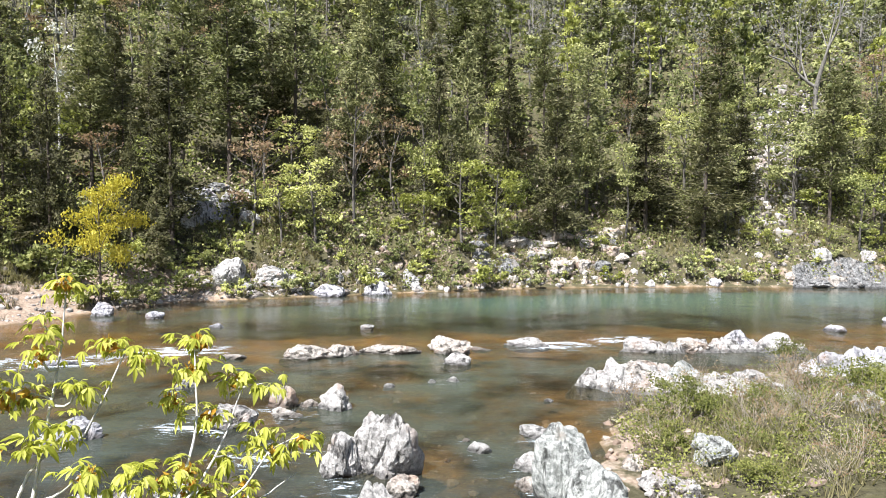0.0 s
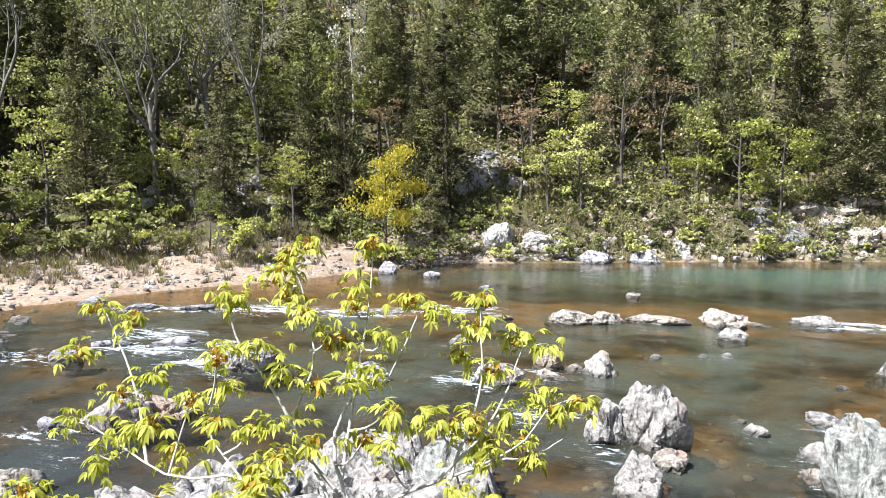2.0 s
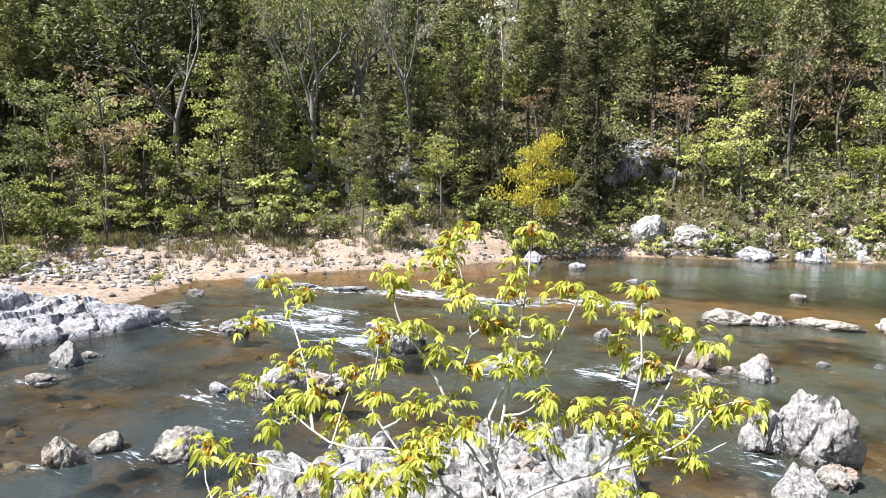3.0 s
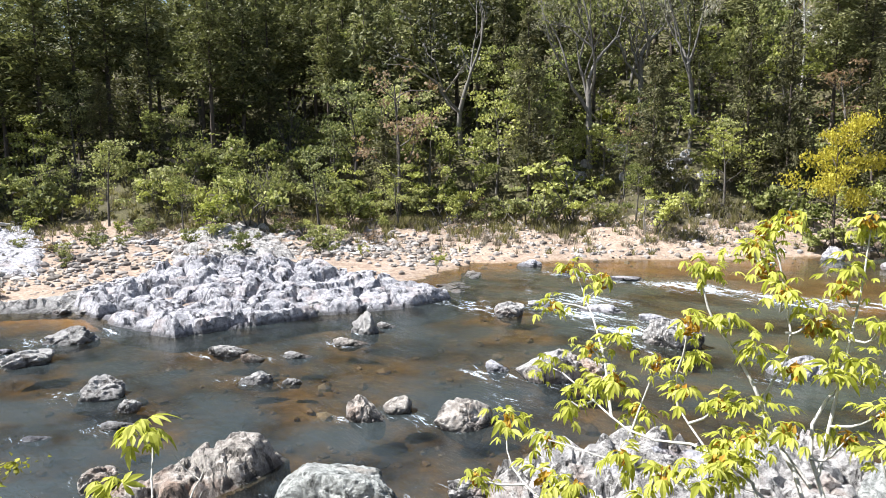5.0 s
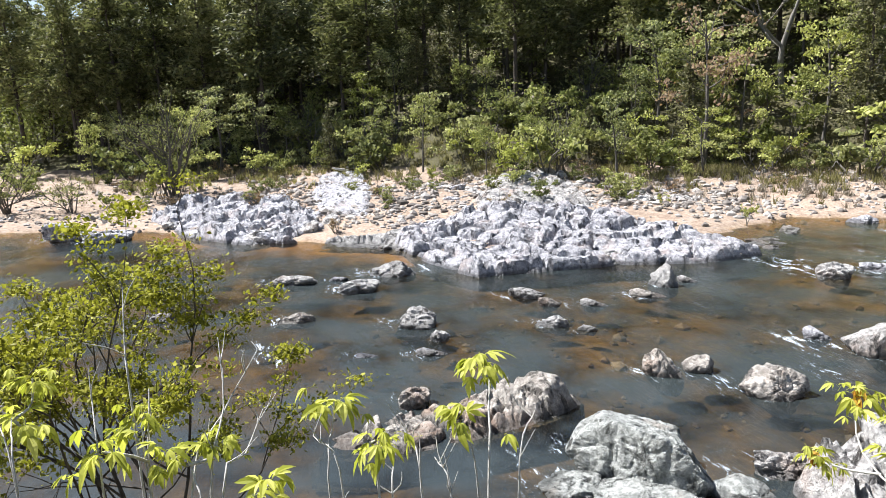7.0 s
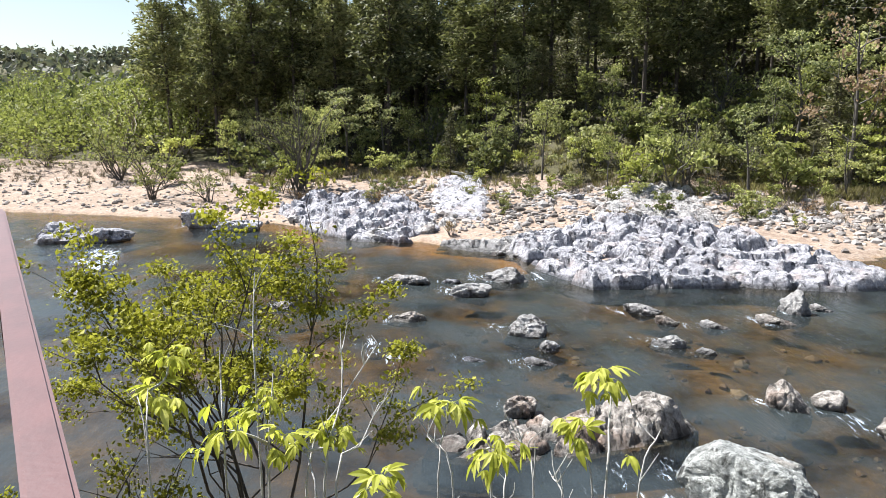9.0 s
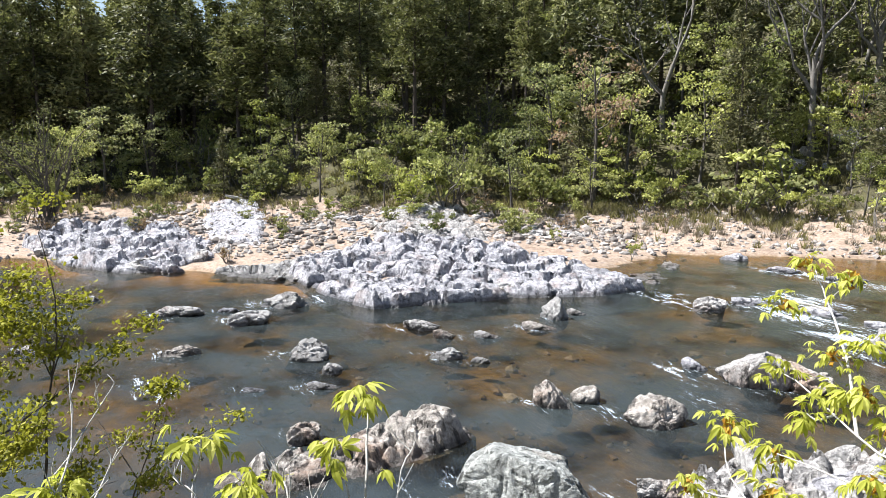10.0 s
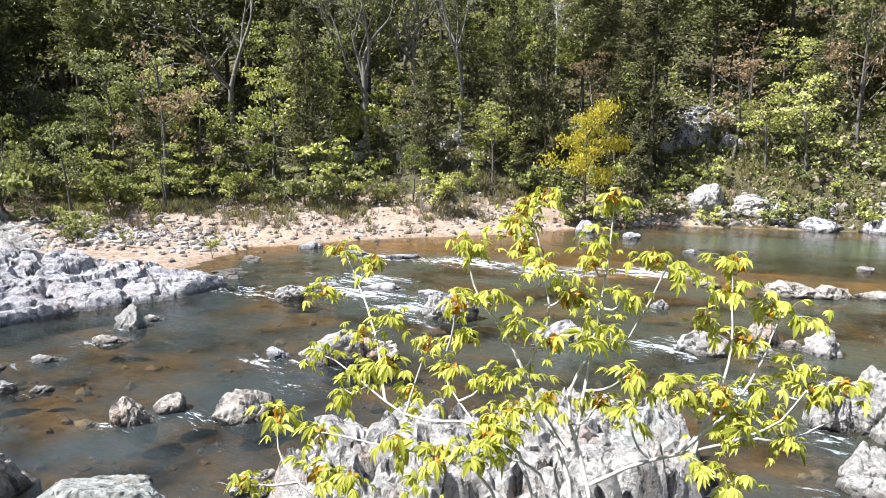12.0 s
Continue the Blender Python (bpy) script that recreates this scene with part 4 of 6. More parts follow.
outcrop("broken reddish rock bank above the far water edge", spread(14, 46, [(6, 65.0), (11, 66.5), (17, 68.0), (22, 68.6)], (-0.5, 5.0), (0.9, 2.6), 0.95), [ROCK_BROWN, ROCK_BROWN, ROCK_DARK], 16, (0, 0, 0), 2)
outcrop("talus of pale stones on the wooded slope", spread(16, 40, [(36, 76.5), (42.7, 83), (48, 92), (53.4, 101)], (-3, 3), (0.8, 2.4), 0.9), [ROCK, ROCK_WHITE, ROCK_BROWN], 17, (0, 0, 0), 2)
outcrop("scattered pale rocks on the slope behind the bar", spread(18, 26, [(-42, 45), (-36, 47), (-30, 51)], (-3, 5), (0.8, 2.0), 0.8), [ROCK, ROCK_WHITE], 18, (0, 0, 0), 2)


# ---- water ----
# places of white water: x, y, half length along the flow, half width, strength
RAPIDS = [(-20.5, 31.8, 2.8, 1.3, 0.68), (-16.0, 32.4, 2.6, 1.2, 0.64), (-11.8, 35.0, 3.2, 1.5, 0.72), (-26.0, 30.2, 3.2, 1.0, 0.52), (-20.5, 22.8, 2.2, 1.1, 0.56),
          (-17.2, 22.0, 1.8, 1.0, 0.56), (-24.2, 20.4, 2.0, 1.1, 0.50), (-22.5, 25.2, 2.8, 1.1, 0.48), (7.8, 37.0, 2.4, 1.2, 0.72), (11.4, 38.6, 2.2, 1.0, 0.75), (-6.9, 22.9, 1.4, 1.0, 0.55), (-4.0, 20.0, 1.3, 0.9, 0.55),
          (-20.6, -0.5, 1.8, 0.7, 0.32), (-30.0, 6.0, 0.9, 0.6, 0.6), (-35.5, -14.5, 3.0, 0.9, 0.62), (-14.3, 13.0, 0.9, 0.5, 0.28), (-17.0, 13.8, 1.0, 0.6, 0.26)]


def rapid_field(x, y):
    a = radians(15)
    total = np.zeros_like(x)
    for px, py, lx, ly, k in RAPIDS:
        u, w = (x - px) * math.cos(a) + (y - py) * math.sin(a), -(x - px) * math.sin(a) + (y - py) * math.cos(a)
        total = np.maximum(total, k * np.exp(-(u / lx) ** 2 - (w / ly) ** 2))
    for px, py, w in IN_WATER:
        u, v = (x - px + 0.25 * w) * math.cos(a) + (y - py + 0.45 * w) * math.sin(a), -(x - px + 0.25 * w) * math.sin(a) + (y - py + 0.45 * w) * math.cos(a)
        total = np.maximum(total, 0.25 * np.exp(-(u / (0.6 * w + 0.2)) ** 2 - (v / (0.4 * w + 0.1)) ** 2))
    return total + 0.14 * smooth(38 - y + 0.1 * x, 0, 4)


def water_level(x, y):
    f = rapid_field(x, y)
    return 0.012 * wavy(x, y, 1.9) + f * (0.07 * wavy(x, y, 3.1, 1) + 0.05 * wavy(x, y, 5.7, 2))


wx, wy = axis_steps(-50, 26, 0.48, 230), axis_steps(-24, 66, 0.48, 230)
water, X, Y = sheet("water", wx, wy, water_level, WATER)
_, _, w_shallow, w_depth, w_river = terrain(X, Y)
store(water, "rapid", np.clip(rapid_field(X, Y), 0, 1))
store(water, "clear", np.clip(w_shallow, 0, 1))
store(water, "deep", np.clip(smooth(w_depth, 0.75, 2.0), 0, 1))
store(water, "teal", smooth(X, -16, 10))
store(water, "upstream", smooth(Y + 0.3 * X, 8, 24))
water.data.update()
tagged(water, "clear brownish green river with small white rapids", "water", kind="structure")


# ---- loose stones ----
def stones(name, label, n, place, size, mat, seed):
    rng = np.random.default_rng(seed)
    bm = bmesh.new()
    bmesh.ops.create_icosphere(bm, subdivisions=1, radius=1)
    bv = np.array([v.co for v in bm.verts])
    bf = np.array([[v.index for v in f.verts] for f in bm.faces])
    bm.free()
    pts = place(rng, n)
    z = terrain(pts[:, 0], pts[:, 1])[0]
    n = len(pts)
    s = rng.uniform(0.5, 1.0, (n, 1, 3)) * (size * np.minimum(rng.lognormal(-0.1, 0.6, n), 2.2))[:, None, None] * np.array([1, 1, 0.85])
    v = bv[None] * rng.uniform(0.78, 1.18, (n, 12, 1)) * s
    a = rng.uniform(0, 6.3, n)[:, None]
    c, si = np.cos(a), np.sin(a)
    v = np.stack([v[..., 0] * c - v[..., 1] * si + pts[:, 0, None], v[..., 0] * si + v[..., 1] * c + pts[:, 1, None], v[..., 2] + z[:, None]], -1)
    acc = Acc()
    acc.add(v.reshape(-1, 3), (bf[None] + 12 * np.arange(n)[:, None, None]).reshape(-1, 3))
    return tagged(new(name, acc.mesh(name, mat)), label, "stones", kind="stuff")


def band(line, depth_out, jitter=0.4):
    line = np.array(line, float)

    def place(rng, n):
        t = rng.uniform(0, len(line) - 1.001, n)
        k = t.astype(int)
        p = line[k] + (line[k + 1] - line[k]) * (t - k)[:, None]
        return p + np.array(depth_out) * rng.uniform(0, 1, n)[:, None] ** 1.3 + rng.normal(0, jitter, (n, 2))
    return place


stones("bar_stones", "pale stones scattered on the sand bar", 4000, band([(-66, -56), (-57, -34), (-50, -14), (-44, -3), (-39, 6), (-38, 16), (-37, 24), (-33, 31), (-27, 40), (-22.5, 47.8)], (-11, 3.5), 1.0), 0.15, STONES, 1)
stones("bar_rubble", "broken bluish rubble between the outcrops", 1500, band([(-55, -3), (-47, 1), (-42, 7), (-40, 14), (-37, 21), (-33, 26)], (-9, 3), 1.5), 0.20, STONES, 6)
stones("bank_stones", "pale stones along the far water edge", 750, band([(-22, 48.5), (-17, 54.8), (-10, 57.3), (0.5, 61.8), (14, 66.2), (31, 68.2), (47, 68)], (-0.5, 2.2), 0.4), 0.22, STONES, 2)
stones("slope_stones", "reddish broken stones on the far slope", 600, band([(-12, 60), (4, 64.5), (12, 67.5), (24, 70)], (0, 7), 1.2), 0.26, STONES_RED, 3)
stones("talus_stones", "pale talus stones on the wooded slope", 800, band([(35, 74.5), (42, 83), (48, 92), (54, 103)], (3, -3), 1.8), 0.36, STONES, 4)
stones("bed_stones", "brown stones on the river bed", 900, band([(6, 18), (1, 18), (-4, 22), (-12, 12), (-18, 6), (-24, 2), (-20, 20), (3, 30)], (3, 2), 3.0), 0.14, STONES_RED, 5)


# ---- trees ----
def grow(acc, start, direction, length, radius, depth, rng, ends, bend=0.35, fork=(2, 4), shrink=0.66, sides=5, lift=0.25):
    """A limb with its side limbs; ends gathers the places where twigs end."""
    d = np.array(direction, float)
    d /= np.linalg.norm(d)
    n = 5 if depth > 0 else 4
    pts, p = [np.array(start, float)], np.array(start, float)
    for _ in range(n - 1):
        d = d + rng.normal(0, bend * 0.4, 3) + np.array([0, 0, lift * 0.25])
        d /= np.linalg.norm(d)
        p = p + d * length / (n - 1)
        pts.append(p)
    tube(acc, pts, np.linspace(radius, radius * (0.55 if depth else 0.3), n), max(3, sides))
    if depth == 0:
        ends.extend(pts[1:])
        return
    for _ in range(rng.integers(*fork)):
        at = pts[rng.integers(2, n)]
        side = rng.normal(0, 1, 3)
        side[2] = abs(side[2]) * 0.4
        nd = d * 0.75 + side * 0.62
        grow(acc, at, nd, length * shrink * rng.uniform(0.75, 1.15), radius * 0.55, depth - 1, rng, ends, bend, fork, shrink, sides - 1, lift)
    grow(acc, pts[-1], d, length * shrink, radius * 0.55, depth - 1, rng, ends, bend, fork, shrink, sides - 1, lift)


def broadleaf(name, label, h, width, leaf_mat, bark, seed, count, leaf=0.3, stem=0.2, category="tree", spread_out=0.8, depth=1):
    """A tree with limbs all the way up its trunk and leaves round the ends of its twigs."""
    rng = np.random.default_rng(seed)
    root = new(name, None)
    wood, ends = Acc(), []
    base_r = 0.010 * h + 0.03
    pts = curve_pts([(0, 0, -0.4), (rng.normal(0, 0.025) * h, rng.normal(0, 0.025) * h, h * 0.4), (rng.normal(0, 0.04) * h, rng.normal(0, 0.04) * h, h * 0.82)], 10)
    tube(wood, pts, np.linspace(base_r * 1.3, base_r * 0.3, 10), 6)
    for i in range(10):
        a = 2.4 * i + rng.uniform(-0.6, 0.6)
        s = stem + (0.8 - stem) * (i + rng.uniform(0, 1)) / 10
        at = pts[min(9, int(s / 0.82 * 9 + 0.5))]
        d = np.array([math.cos(a) * spread_out, math.sin(a) * spread_out, rng.uniform(0.25, 0.9)])
        grow(wood, at, d, width * rng.uniform(0.26, 0.40) * (1.15 - 0.5 * s), base_r * 0.4, depth, rng, ends, fork=(1, 3), sides=3)
    ends = np.array(ends)
    child("trunk", wood.mesh("trunk", bark, True), root)
    heads = ends[rng.integers(0, len(ends), max(12, count // 22))] + rng.normal(0, 0.03 * width, (max(12, count // 22), 3))
    pick = heads[rng.integers(0, len(heads), count)] + rng.normal(0, 0.05 * width + 0.08, (count, 3)) * np.array([1, 1, 0.30])
    crown = Acc()
    leaves(crown, pick, leaf, rng, 0.75, turned=0.5)
    child("crown", crown.mesh("crown", leaf_mat), root)
    tagged(root, label, category)
    root["size"] = float(pick[:, 2].max())
    return root


def forked_tree(name, label, h, leaf_mat, bark, seed, count, leaf=0.2, stem=0.33, spread_out=0.7):
    """A big tree whose trunk forks into spreading limbs, thinly leaved."""
    rng = np.random.default_rng(seed)
    root = new(name, None)
    wood, ends = Acc(), []
    base_r = 0.011 * h + 0.03
    pts = curve_pts([(0, 0, -0.4), (rng.normal(0, 0.02) * h, rng.normal(0, 0.02) * h, h * stem * 0.5), (rng.normal(0, 0.03) * h, rng.normal(0, 0.03) * h, h * stem)], 6)
    tube(wood, pts, np.linspace(base_r * 1.3, base_r * 0.8, 6), 7)
    for i in range(4):
        a = 2 * np.pi * (i + rng.uniform(0, 0.6)) / 4
        d = np.array([math.cos(a) * spread_out, math.sin(a) * spread_out, 1.0])
        grow(wood, pts[rng.integers(3, 6)], d, h * 0.27, base_r * 0.62, 3, rng, ends, fork=(1, 3), bend=0.55)
    ends = np.array(ends)
    child("trunk", wood.mesh("trunk", bark, True), root)
    crown = Acc()
    leaves(crown, ends[rng.integers(0, len(ends), count)] + rng.normal(0, 0.02 * h, (count, 3)), leaf, rng, 0.7)
    child("crown", crown.mesh("crown", leaf_mat), root)
    tagged(root, label, "tree")
    root["size"] = float(ends[:, 2].max())
    return root


def conifer(name, label, h, width, leaf_mat, seed, count, bare=0.2, taper=0.8, leaf=0.46, limbs=0.9):
    """Whorls of limbs with drooping needle sprays round a straight trunk."""
    rng = np.random.default_rng(seed)
    root = new(name, None)
    wood, crown = Acc(), Acc()
    lean = rng.normal(0, 0.012, 2) * h
    axis = curve_pts([(0, 0, -0.4), (lean[0] * 0.4, lean[1] * 0.4, h * 0.5), (lean[0], lean[1], h)], 9)
    tube(wood, axis, np.linspace(0.013 * h + 0.03, 0.012, 9), 7)
    cs, ds = [], []
    levels = int(h * 2.0)
    for i in range(levels):
        s = bare + (1 - bare) * (i + rng.uniform(0, 1)) / levels
        z = s * h
        shape = (1 - ((s - bare) / (1 - bare))) ** taper * min(1, (s - bare) / 0.12 + 0.45)
        for _ in range(rng.integers(3, 6)):
            a = rng.uniform(0, 6.283)
            L = width * 0.5 * max(shape, 0.07) * rng.uniform(0.55, 1.15)
            b = np.array([lean[0] * s, lean[1] * s, z])
            tip = b + np.array([math.cos(a) * L, math.sin(a) * L, L * rng.uniform(-0.15, 0.35)])
            if L > limbs:
                tube(wood, [b, (b + tip) / 2 + (0, 0, 0.05 * L), tip], [0.03, 0.02, 0.008], 3)
            m = max(3, int(count * L / (levels * 4 * width * 0.24)))
            t = rng.uniform(0.2, 1.05, m)[:, None]
            cs.append(b + (tip - b) * t + rng.normal(0, 0.17, (m, 3)) * (0.5 + L * 0.4))
            ds.append(np.repeat([(tip - b) / (L + 1e-6)], m, 0))
    cs, ds = np.concatenate(cs), np.concatenate(ds)
    needles(crown, cs, ds, leaf, leaf * 0.42, rng)
    child("trunk", wood.mesh("trunk", BARK_DARK, True), root)
    child("crown", crown.mesh("crown", leaf_mat), root)
    tagged(root, label, "tree")
    root["size"] = h
    return root


def shrub(name, label, h, width, leaf_mat, bark, seed, count, leaf=0.14, stems=9, category="shrub", stout=1.0):
    rng = np.random.default_rng(seed)
    root = new(name, None)
    wood, ends = Acc(), []
    for i in range(stems):
        a = rng.uniform(0, 6.283)
        d = np.array([math.cos(a) * 0.5 * width / h, math.sin(a) * 0.5 * width / h, 1.0])
        grow(wood, (rng.normal(0, 0.05) * width, rng.normal(0, 0.05) * width, -0.1), d, h * rng.uniform(0.4, 0.6), (0.012 * h + 0.008) * stout, 1, rng, ends, 0.5, (2, 4), 0.7, 3)
    ends = np.array(ends)
    child("stem", wood.mesh("stem", bark), root)
    if count:
        crown = Acc()
        heads = ends[rng.integers(0, len(ends), max(10, count // 18))]
        leaves(crown, heads[rng.integers(0, len(heads), count)] + rng.normal(0, 0.06 * h, (count, 3)) * (1, 1, 0.4), leaf, rng, 0.7, turned=0.45)
        child("foliage", crown.mesh("foliage", leaf_mat), root)
    tagged(root, label, category)
    root["size"] = float(ends[:, 2].max())
    return root


KINDS = {
    "pine": [conifer("pine_tree", "tall dark green pine with a ragged dense crown", 14, 6.2, LEAF_PINE, 100 + i, 3300, 0.20 + 0.05 * i, 0.55, 0.40, 1.5) for i in range(4)],
    "cedar": [conifer("cedar_tree", "dark olive cedar with a dense crown to the ground", 11, 4.8, LEAF_CEDAR, 130 + i, 3600, 0.05, 0.55, 0.32, 1.3) for i in range(3)],
    "green": [broadleaf("broadleaf_tree", "young green tree in spring leaf", 9, 6.5, LEAF_GREEN, BARK_GREY, 160 + i, 1400, 0.27) for i in range(3)],
    "lime": [broadleaf("broadleaf_tree", "bright lime green tree in first leaf", 9, 6.5, LEAF_LIME, BARK_GREY, 170 + i, 1150, 0.26) for i in range(3)],
    "olive": [broadleaf("broadleaf_tree", "olive green tree in thin spring leaf", 10, 6.5, LEAF_OLIVE, BARK_GREY, 180 + i, 1300, 0.27) for i in range(3)],
    "bare": [forked_tree("bare_tree", "grey almost leafless tree with spreading limbs", 13, (LEAF_GREY, LEAF_SAGE, LEAF_BUDS)[i], BARK_ASH, 190 + i, (260, 1300, 1400)[i]) for i in range(3)],
    "red": [broadleaf("budding_tree", "thin tree with reddish spring buds", 9, 6, LEAF_RED, BARK_GREY, 200 + i, 700, 0.22) for i in range(2)],
    "white": [broadleaf("blossoming_tree", "thin pale blossoming tree on the far slope", 8, 5, LEAF_WHITE, BARK_PALE, 210, 500, 0.22)],
    "gold": [broadleaf("golden_tree", "small tree with golden yellow leaves at the water edge", 7, 6.5, LEAF_YELLOW, BARK_DARK, 221, 4600, 0.19, 0.20)],
    "farpine": [conifer("pine_tree", "dark green pine high on the wooded slope", 14, 6.2, LEAF_PINE, 110 + i, 1300, 0.25, 0.55, 0.62, 2.2) for i in range(2)],
    "farolive": [broadleaf("broadleaf_tree", "olive green tree high on the wooded slope", 10, 6.5, LEAF_OLIVE, BARK_GREY, 185 + i, 370, 0.52, depth=0) for i in range(2)],
    "farlime": [broadleaf("broadleaf_tree", "lime green tree high on the wooded slope", 10, 6.5, LEAF_LIME, BARK_GREY, 175 + i, 340, 0.50, depth=0) for i in range(2)],
    "farbare": [broadleaf("bare_tree", "grey leafless tree high on the wooded slope", 11, 6.5, LEAF_GREY, BARK_ASH, 195 + i, 300, 0.34) for i in range(2)],
    "bush": [shrub("shrub", "green leafy shrub on the far bank", 2.6, 2.8, LEAF_GREEN, BARK_GREY, 230 + i, 520, 0.21, 5) for i in range(3)],
    "limebush": [shrub("shrub", "bright green leafy shrub on the far bank", 2.8, 3.0, LEAF_LIME, BARK_GREY, 240 + i, 490, 0.195, 5) for i in range(2)],
    "olivebush": [shrub("shrub", "dull olive shrub on the far bank", 2.2, 2.6, LEAF_SAGE, BARK_GREY, 250 + i, 510, 0.185, 5) for i in range(2)],
    "drybush": [shrub("bare_shrub", "leafless brownish shrub on the bar", 1.6, 2.4, LEAF_RED, BARK_GREY, 260 + i, 220, 0.11, 8) for i in range(2)],
    "willow": [shrub("willow_shrub", "thin grey green willow on the gravel bar", 4.2, 3.0, LEAF_SAGE, BARK_GREY, 270 + i, 900, 0.15, 8) for i in range(3)],
    "lowbush": [shrub("shrub", "low olive green shrub on the far bank", 2.0, 2.6, LEAF_OLIVE, BARK_GREY, 280 + i, 330, 0.20, 4) for i in range(2)],
    "lowlime": [shrub("shrub", "low yellow green shrub on the far bank", 2.0, 2.6, LEAF_LIME, BARK_GREY, 285 + i, 330, 0.20, 4) for i in range(2)],
    "bigcedar": [conifer("cedar_tree", "tall dark cedar with a dense pointed crown", 16, 6.4, LEAF_CEDAR, 140 + i, 7500, 0.06, 0.7, 0.36, 1.6) for i in range(2)],
    "farwillow": [shrub("willow_shrub", "hazy fresh green willow in spring leaf downstream", 8.0, 6.0, LEAF_WILLOW, BARK_TWIG, 290 + i, 1000, 0.30, 7) for i in range(2)],
    "tallwillow": [shrub("willow_shrub", "tall hazy grey green willow with fine twigs on the bar", 8.0, 4.6, LEAF_SAGE, BARK_GREY, 275, 3200, 0.13, 16)],
}
SPARE = {}
for kind, models in KINDS.items():
    for i, m in enumerate(models):
        SPARE[(kind, i)] = False
placed = []
tree_rng = np.random.default_rng(77)


def plant(kind, x, y, h, wide=1.0, i=None, label="", group="far bank trees", z=None):
    """Stands a tree or shrub of that kind, h metres tall; the first of each model is moved, later ones are copies."""
    models = KINDS[kind]
    i = int(tree_rng.integers(0, len(models))) if i is None else i
    s = h / models[i]["size"]
    m = pose(x, y, (height(x, y) if z is None else z) - 0.05, 0, 0, float(tree_rng.uniform(0, 360))) @ Matrix.Diagonal((s * wide, s * wide, s, 1))
    if not SPARE[(kind, i)]:
        ob = models[i]
        ob.matrix_basis = m
        SPARE[(kind, i)] = True
        ob["made"] = 1
    else:
        ob = copy_thing(models[i], Matrix.Identity(4))
        ob.matrix_basis = m
    tagged(ob, label, "", group)
    placed.append((x, y))
    return ob


# trees that stand out
plant("gold", -21.6, 49.4, 9.3, 0.68, label="small tree with golden yellow leaves at the water edge")
plant("bush", -22.2, 48.9, 2.6, 1.0)
plant("limebush", -20.4, 49.8, 2.2, 1.0)
plant("bush", -19.0, 51.2, 2.4, 1.1)
plant("bush", -23.9, 50.2, 3.0, 1.0)
plant("bush", -18.3, 54.4, 2.2, 1.1)
plant("olivebush", -17.2, 55.4, 1.6, 1.2)
plant("bush", -17.3, 57.3, 2.0, 1.0)
plant("cedar", -20.0, 55.6, 6.5, 1.0)
plant("bare", -51.5, 41.8, 18.0, 0.85, 0, "big grey leafless tree with forked spreading limbs")
plant("bare", -40.8, 47.0, 18.5, 0.8, 1, "big grey thinly leaved tree with a forked trunk")
plant("bare", -35.4, 53.3, 19.0, 0.6, 2, "tall pale grey thinly leaved tree")
plant("red", -46.4, 31.0, 12.5, 0.8)
plant("red", -25.0, 58.0, 8, 1.0)
plant("red", -14.0, 66.0, 9, 1.0)
plant("bigcedar", -42.0, 41.0, 16.5, 0.75)
plant("cedar", -34.1, 46.5, 11.5, 0.8)
plant("bigcedar", -27.0, 53.5, 16, 0.6)
plant("bigcedar", -19.6, 57.9, 17.5, 0.85)
plant("cedar", -22.2, 56.4, 10.0, 0.8)
plant("cedar", -29.5, 52.0, 14, 0.7)
plant("pine", 5.3, 72.5, 18.0, 0.65)
plant("bigcedar", 13.8, 69.8, 17.5, 0.9)
plant("pine", 18.0, 74.0, 17.0, 0.9)
plant("bigcedar", 24.0, 73.0, 15.5, 1.15)
plant("bigcedar", 9.4, 73.0, 17.0, 0.8)
plant("bigcedar", 35.0, 76.0, 13.0, 1.0)
plant("bigcedar", 2.3, 69.5, 18.0, 0.66)
plant("bigcedar", 29.5, 71.5, 16.5, 1.15)
plant("bare", 54.0, 93.6, 24.0, 0.9, 0, "dead grey tree with bare branching limbs on the slope")
plant("lime", 7.7, 67.8, 8.2, 1.0)
plant("green", 10.0, 69.0, 7.0, 1.0)
plant("lime", -8.7, 62.6, 7.6, 1.1)
plant("lime", -11.5, 61.5, 6.0, 1.1)
plant("red", -5.7, 66.0, 13.0, 0.8)
plant("green", 0.8, 68.0, 8.5, 0.9)
plant("tallwillow", -56.5, -7.2, 8.2, 0.9)
plant("limebush", -56.0, -8.4, 2.6, 1.0)
plant("limebush", -57.2, -6.6, 2.2, 1.0)
plant("cedar", -59.5, 5.0, 5.4, 0.9)
plant("green", -59.8, 8.6, 5.6, 0.8)
plant("green", -66.0, 1.8, 6.0, 0.9)
plant("limebush", -38.0, 41.2, 4.8, 1.1)
plant("pine", -16.9, 71.0, 17.5, 0.85)
plant("pine", -12.8, 76.0, 19.0, 0.85)
plant("pine", -22.0, 68.0, 18.0, 0.85)
plant("pine", -3.5, 79.0, 17.0, 0.85)
for bearing, away, tall in ((94, 74, 19.0), (95.7, 78, 20.0), (97.2, 75, 19.5), (98.6, 79, 20.5), (100, 75, 19.0), (101.4, 78, 19.0), (103, 77, 17.0)):
    plant("pine", -math.sin(radians(bearing)) * away, math.cos(radians(bearing)) * away, tall, 0.85)
plant("white", -31.4, 64.0, 12.0, 0.7)


